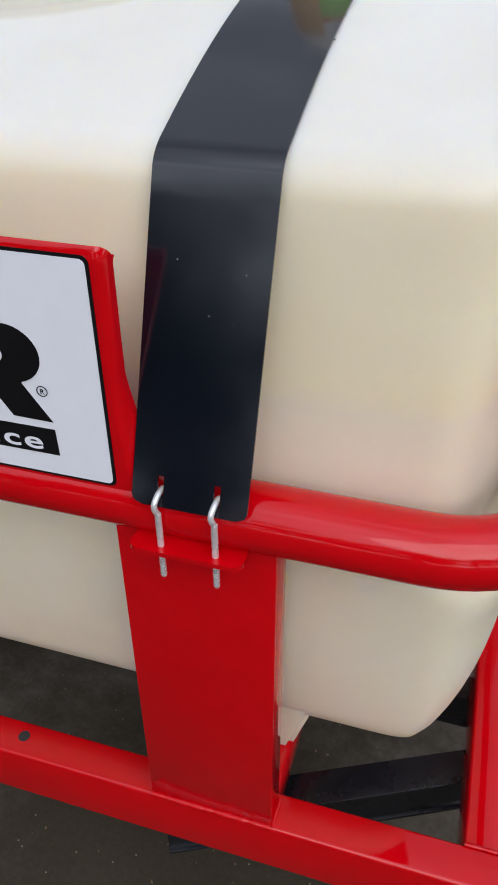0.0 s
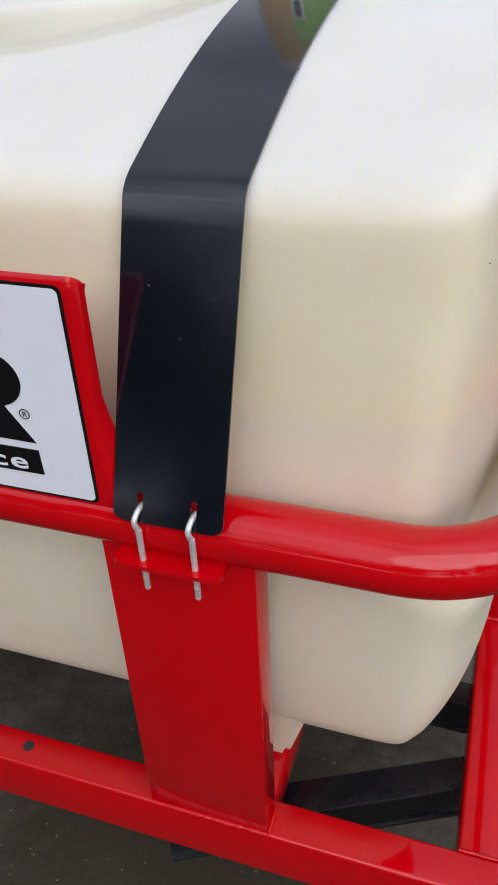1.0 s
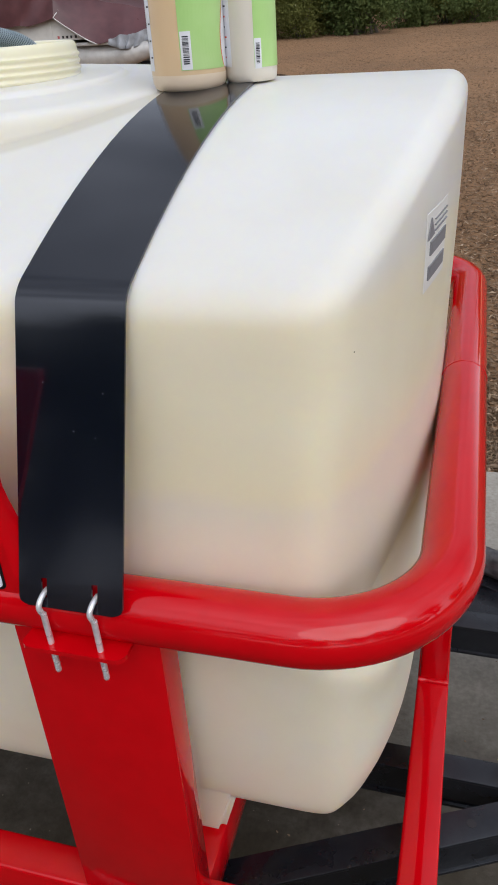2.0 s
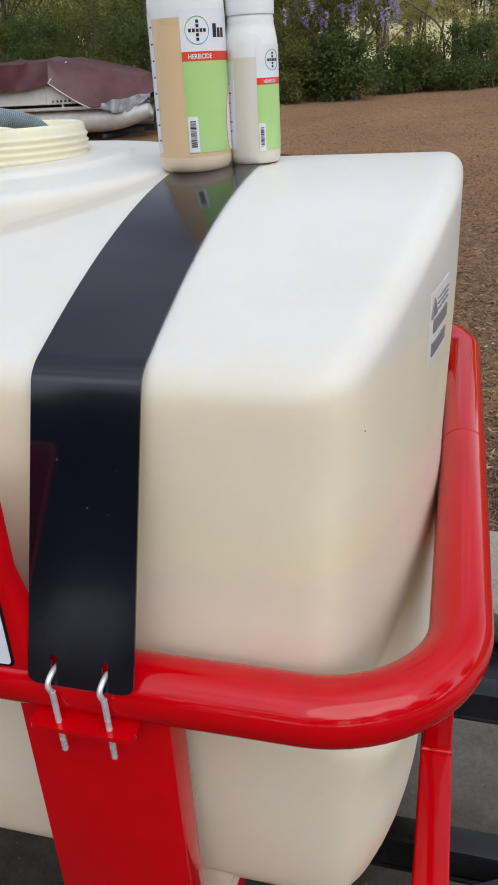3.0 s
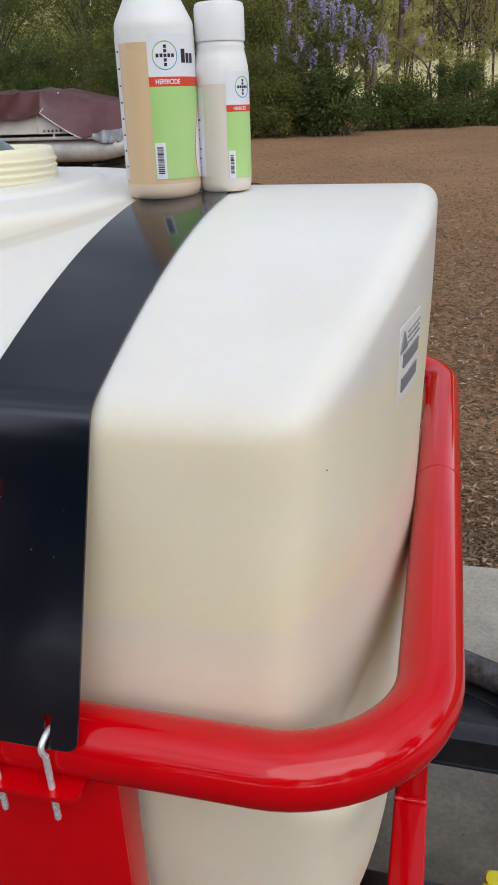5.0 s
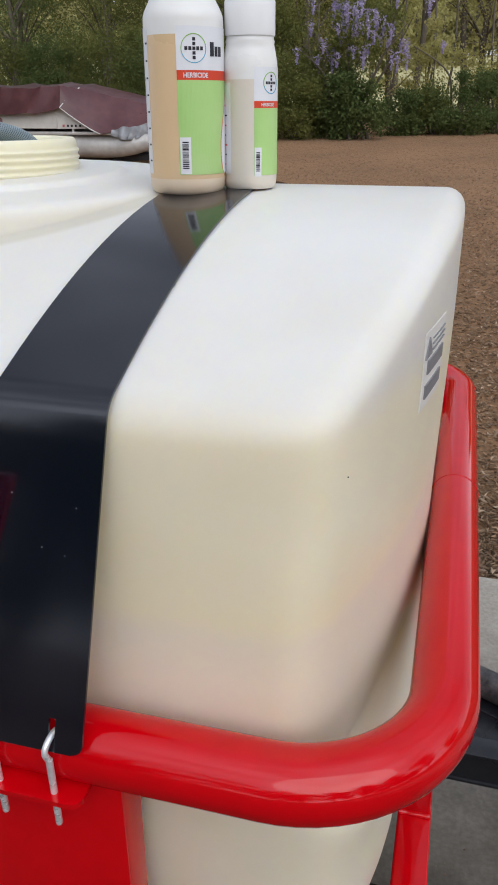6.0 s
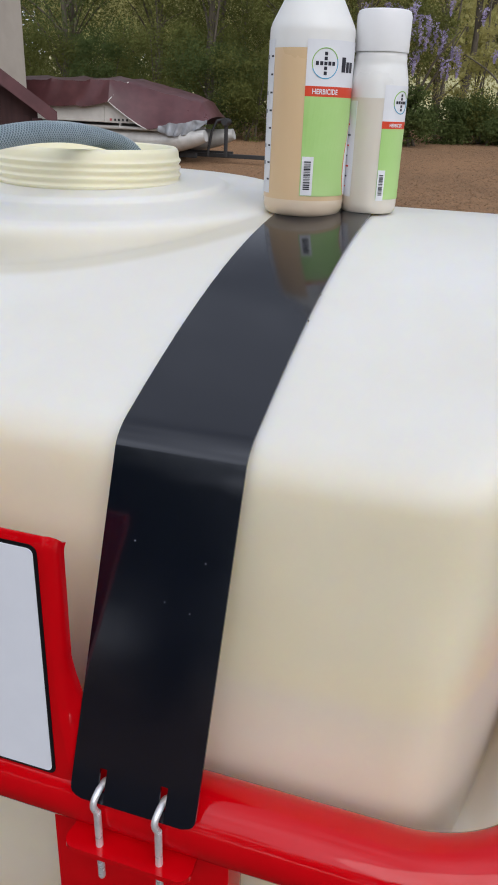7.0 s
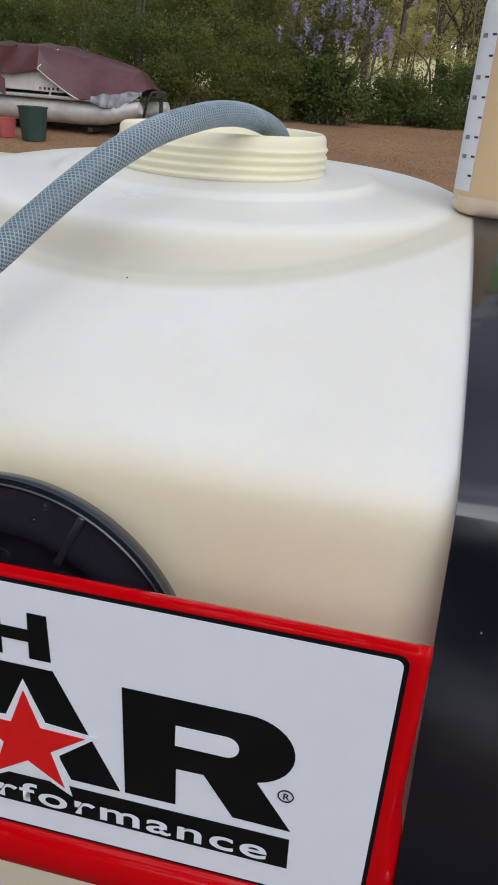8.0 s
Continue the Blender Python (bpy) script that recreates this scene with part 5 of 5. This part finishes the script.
# fine straw and needles with a few paler leaves, thickest beside the slab
n = 200000
ly = 2.74 + 24 * rng.uniform(0, 1, n) ** 2.0
lx = 0.75 + ly * 0.06 + rng.normal(0, 1, n) * (0.55 + ly * 0.24)
lz = np.array([yard_height(a, b) for a, b in zip(lx, ly)]) + rng.uniform(0.004, 0.03, n)
tagged(leaf_mesh("straw_litter", np.stack([lx, ly, lz], 1), 0.036, LITTER, flat=0.8, slim=0.13), "fine brown straw and needles along the slab's edge", "straw", kind="stuff")
n = 3000
ly = 2.74 + 14 * rng.uniform(0, 1, n) ** 1.9
lx = -0.2 + rng.uniform(0, 1, n) * (1.1 + ly * 0.32)
lz = np.array([yard_height(a, b) for a, b in zip(lx, ly)]) + rng.uniform(0.02, 0.045, n)
tagged(leaf_mesh("curled_leaves", np.stack([lx, ly, lz], 1), 0.034, PALE_LEAF, flat=0.6, slim=0.6), "curled pale dry leaves lying on the straw", "leaves", kind="stuff")


# grit and crumbs of leaf on the concrete
n = 420
gx, gy = rng.uniform(-1.2, 0.9, n), rng.uniform(-0.2, 2.65, n)
tagged(leaf_mesh("grit", np.stack([gx, gy, np.full(n, 0.003)], 1), 0.006, LITTER, flat=0.9), "small leaf crumbs and grit scattered on the concrete", "grit", kind="stuff")


# ---- covered pontoon boat on its trailer ----
def build_boat():
    g = yard_height(0, 17)
    boat = thing("pontoon_boat", "pontoon boat under a maroon tarpaulin, standing on a boat trailer", "boat", at=(-10, 17.9, g))
    for y in (17.05, 18.75):
        nose = -6.45 if y < 18 else -6.38
        girth = [0.25, 0.25] + [0.25 - 0.125 * (k / 7) ** 2.4 for k in range(1, 8)]
        run = [-14.2, nose - 1.35] + [nose - 1.35 + 1.35 * k / 7 for k in range(1, 8)]
        pts = [(x, y, 1.11 + 0.05 * max(0.0, (x - nose + 1.35) / 1.35) ** 2 - r) for x, r in zip(run, girth)]
        part("pontoon", sweep(bmesh.new(), pts, girth, 20), ALUMINIUM, boat, smooth=50)
    part("deck", solid((-14.1, 16.75, 1.09), (-7.2, 19.05, 1.16), 0.02), ALUMINIUM, boat)
    for y in (16.76, 19.0):
        part("side_panel", solid((-14.0, y, 1.22), (-8.75, y + 0.05, 1.64), 0.015), BOAT_WHITE, boat)
        bm = slab(bmesh.new(), [(-8.745, 1.22), (-8.02, 1.22), (-8.55, 1.60), (-8.745, 1.64)], y, 0.05)
        part("corner_panel", bm, BOAT_WHITE, boat)
        for x in (-13.6, -11.8, -10.0, -8.4):
            part("rail_post", solid((x, y, 1.155), (x + 0.04, y + 0.045, 1.225)), ALUMINIUM, boat)
    def cover_at(x, v):
        """A place on the tarpaulin: along the boat, and from the near edge (-1) over the ridge to the far edge (1)."""
        ridge = float(np.interp(x, (-14.3, -8.4, -8.33, -7.8, -7.2, -6.7, -6.48), (2.10, 2.15, 2.15, 2.03, 1.92, 1.76, 1.42)))
        edge = float(np.interp(x, (-14.3, -9.2, -8.56, -8.08, -7.68, -7.2, -6.48), (1.50, 1.51, 1.63, 1.32, 1.11, 1.20, 1.33)))
        half = 1.30 - 0.50 * max(0.0, (x + 8.4) / 1.95) ** 2
        steep = float(np.interp(x, (-14.3, -8.56, -8.2, -6.5), (0.10, 0.10, 0.42, 0.55)))
        w = 1 - abs(v)
        f = 0.84 * w / steep if w < steep else 0.84 + 0.16 * ((w - steep) / (1 - steep)) ** 0.8
        crease = 0.022 * math.sin(x * 4.2 + v * 3) * math.sin(x * 9.1 + 1.0) + 0.03 * noise.noise((x * 1.8, v * 2.5, 3))
        if x < -8.56:
            # slanting pulls in the hanging side
            crease += 0.085 * max(0.0, math.sin(x * 6.4 - (edge + (ridge - edge) * f) * 5.0)) ** 3
        return Vector((x, 17.9 + v * half - 0.6 * crease, edge + (ridge - edge) * f + 0.5 * crease))

    bm = bmesh.new()
    xs_ = sorted(set([-14.3 + 0.16 * k for k in range(36)] + [-8.56, -8.45, -8.33] + [-8.2 + 0.115 * k for k in range(16)]))
    vs_ = [-1, -0.98, -0.95, -0.92, -0.9, -0.86, -0.8, -0.7, -0.6, -0.5, -0.38, -0.2, 0, 0.2, 0.4, 0.6, 0.8, 0.9, 1]
    rows2 = [[bm.verts.new(cover_at(x, v)) for v in vs_] for x in xs_]
    for r, s in zip(rows2, rows2[1:]):
        for k in range(len(vs_) - 1):
            bm.faces.new((r[k], r[k + 1], s[k + 1], s[k]))
    cov = part("cover", bm, COVER, boat, "sagging maroon tarpaulin", smooth=22)
    cov.modifiers.new("thickness", "SOLIDIFY").thickness = 0.01
    seam = [cover_at(-8.30, -0.62).lerp(cover_at(-8.56, -1), k / 6) + Vector((0, -0.05 * math.sin(math.pi * k / 6), 0)) for k in range(7)] + [cover_at(-8.56 + 0.88 * k / 8, -1) for k in range(1, 9)]
    part("edge_rope", sweep(bmesh.new(), [p + Vector((0, -0.012, 0.006)) for p in seam], 0.011, 6), BOAT_WHITE, boat, "pale hem along the tarpaulin's edge", smooth=60)
    # a grey sheet hanging in folds from the tarpaulin's front hem
    bm = bmesh.new()
    folds = []
    for i in range(29):
        u = i / 28
        hem = cover_at(-7.42 + 0.98 * u, -1)
        drop = 0.10 + 0.17 * math.sin(math.pi * min(1.0, u * 1.15)) ** 0.7
        folds.append([bm.verts.new(hem + Vector((0.05 * v * math.sin(u * 9), -0.03 - 0.05 * math.sin(u * 31 + v * 2.2) * (0.3 + v) - 0.05 * noise.noise((u * 7, v * 2, 1)), 0.035 - drop * v + 0.03 * noise.noise((u * 6, v * 3, 4))))) for v in (0, 0.2, 0.4, 0.6, 0.8, 1.0)])
    for r, q in zip(folds, folds[1:]):
        for k in range(5):
            bm.faces.new((r[k], r[k + 1], q[k + 1], q[k]))
    part("bow_sheet", bm, GREY_TARP, boat, "crumpled grey sheet hanging at the bow", smooth=50).modifiers.new("thickness", "SOLIDIFY").thickness = 0.012
    # the winch stand of the boat trailer
    part("winch_post", solid((-6.24, 17.66, 0.58), (-6.17, 17.74, 1.36), 0.008), RUBBER, boat)
    part("winch_post", sweep(bmesh.new(), [(-6.62, 17.62, 0.60), (-6.52, 17.62, 1.10), (-6.40, 17.64, 1.34), (-6.20, 17.70, 1.38)], 0.03, 10), RUBBER, boat, smooth=60)
    part("winch_drum", sweep(bmesh.new(), [(-6.20, 17.56, 1.32), (-6.20, 17.84, 1.32)], 0.075, 16), RUBBER, boat, smooth=40)
    for k, (x, w) in enumerate(((-8.62, 0.07), (-8.51, 0.06), (-8.42, 0.07), (-8.32, 0.06), (-8.22, 0.07))):
        part("letter_bar", solid((x, 16.752, 1.255), (x + w * 0.7, 16.758, 1.305)), BIN_RED if k == 0 else RUBBER, boat)
    part("trailer_rail", solid((-14.0, 17.26, 0.55), (-6.75, 17.34, 0.66), 0.01), RUBBER, boat)
    part("trailer_rail", solid((-14.0, 18.46, 0.55), (-6.3, 18.54, 0.66), 0.01), RUBBER, boat)
    for x in (-13.0, -10.4, -7.6):
        part("trailer_bunk", solid((x, 16.9, 0.48), (x + 0.1, 18.9, 0.57), 0.01), RUBBER, boat)
    part("trailer_tongue", solid((-7.6, 17.85, 0.55), (-4.4, 17.95, 0.64), 0.01), RUBBER, boat)
    for y in (16.85, 18.95):
        for x in (-12.0, -11.2):
            bm = lathe(bmesh.new(), [(0.1, -0.09), (0.24, -0.09), (0.27, -0.06), (0.27, 0.06), (0.24, 0.09), (0.1, 0.09), (0.03, 0.02), (0.0, 0.02)], (0, 0), 28)
            bm.transform(Matrix.Translation((x, y, g + 0.268)) @ Matrix.Rotation(radians(90), 4, "X"))
            part("wheel", bm, RUBBER, boat, smooth=40)
    return boat


build_boat()
for x, y, s, h, m, name, label in ((-8.0, 15.2, 0.28, 0.62, BIN_GREEN, "bin", "dark green plastic bin beside the boat"), (-8.7, 15.4, 0.22, 0.36, BIN_RED, "crate", "faded red plastic crate beside the boat")):
    z = yard_height(x, y)
    b = thing(name, label, name, at=(x, y, z))
    bm = bmesh.new()
    lathe(bm, [(0.0, z), (s * 0.82, z), (s, z + h * 0.96), (s * 1.06, z + h * 0.96), (s * 1.06, z + h), (s * 0.94, z + h), (s * 0.8, z + h * 0.1), (0, z + h * 0.1)], (x, y), 24 if name == "bin" else 4)
    part("body", bm, m, b, smooth=30)


# ---- maroon shed and beige building beyond ----
def build_shed():
    sx, sy, g = -5.25, 6.46, 0.0
    sh = thing("shed", "small dark maroon board shed with a gable roof", "shed", at=(sx, sy + 1.2, g))
    eave, ridge, half = 1.56, 2.60, 1.43
    bm = bmesh.new()
    slab(bm, [(sx - half + 0.14, g - 0.05), (sx + half - 0.14, g - 0.05), (sx + half - 0.14, eave + 0.02), (sx, ridge - 0.13), (sx - half + 0.14, eave + 0.02)], sy + 0.12, 1.8)
    part("body", bm, MAROON_WALL, sh)
    for s in (-1, 1):
        bm = bmesh.new()
        slab(bm, [(sx, ridge), (sx + s * half, eave), (sx + s * half, eave - 0.07), (sx, ridge - 0.07)], sy - 0.02, 2.1)
        part("roof_slope", bm, MAROON_TRIM, sh)
        bm = bmesh.new()
        slab(bm, [(sx, ridge + 0.02), (sx + s * (half + 0.02), eave + 0.01), (sx + s * (half + 0.02), eave - 0.12), (sx, ridge - 0.11)], sy - 0.06, 0.035)
        part("barge_board", bm, MAROON_TRIM, sh, "maroon board along the gable")
    for k in range(11):
        x = sx - 1.2 + 0.24 * k
        top = ridge - 0.2 - abs(x - sx) * (ridge - eave) / half
        part("batten", solid((x - 0.02, sy + 0.10, g), (x + 0.02, sy + 0.125, top)), MAROON_WALL, sh)
    part("corner_post", solid((sx + half - 0.19, sy + 0.08, g), (sx + half - 0.10, sy + 0.16, eave - 0.05), 0.008), MAROON_TRIM, sh)
    # turned so that the gable faces the driveway
    pivot = Matrix.Translation((sx + half, sy, 0))
    sh.matrix_basis = pivot @ Matrix.Rotation(radians(33), 4, "Z") @ pivot.inverted() @ sh.matrix_basis


build_shed()
bld = thing("outbuilding", "plain beige sided outbuilding beyond the shed", "building", at=(-13.0, 15.5, 0.3))
part("wall", solid((-17.0, 14.6, 0.2), (-10.19, 16.0, 4.6), 0.02), BEIGE, bld)
part("corner_trim", solid((-10.31, 14.55, 0.2), (-10.17, 14.7, 4.6), 0.01), BEIGE, bld)
bm = bmesh.new()
slab(bm, [(-17.4, 4.6), (-9.9, 4.6), (-13.6, 6.4)], 14.3, 2.4)
part("roof", bm, SHINGLE, bld)
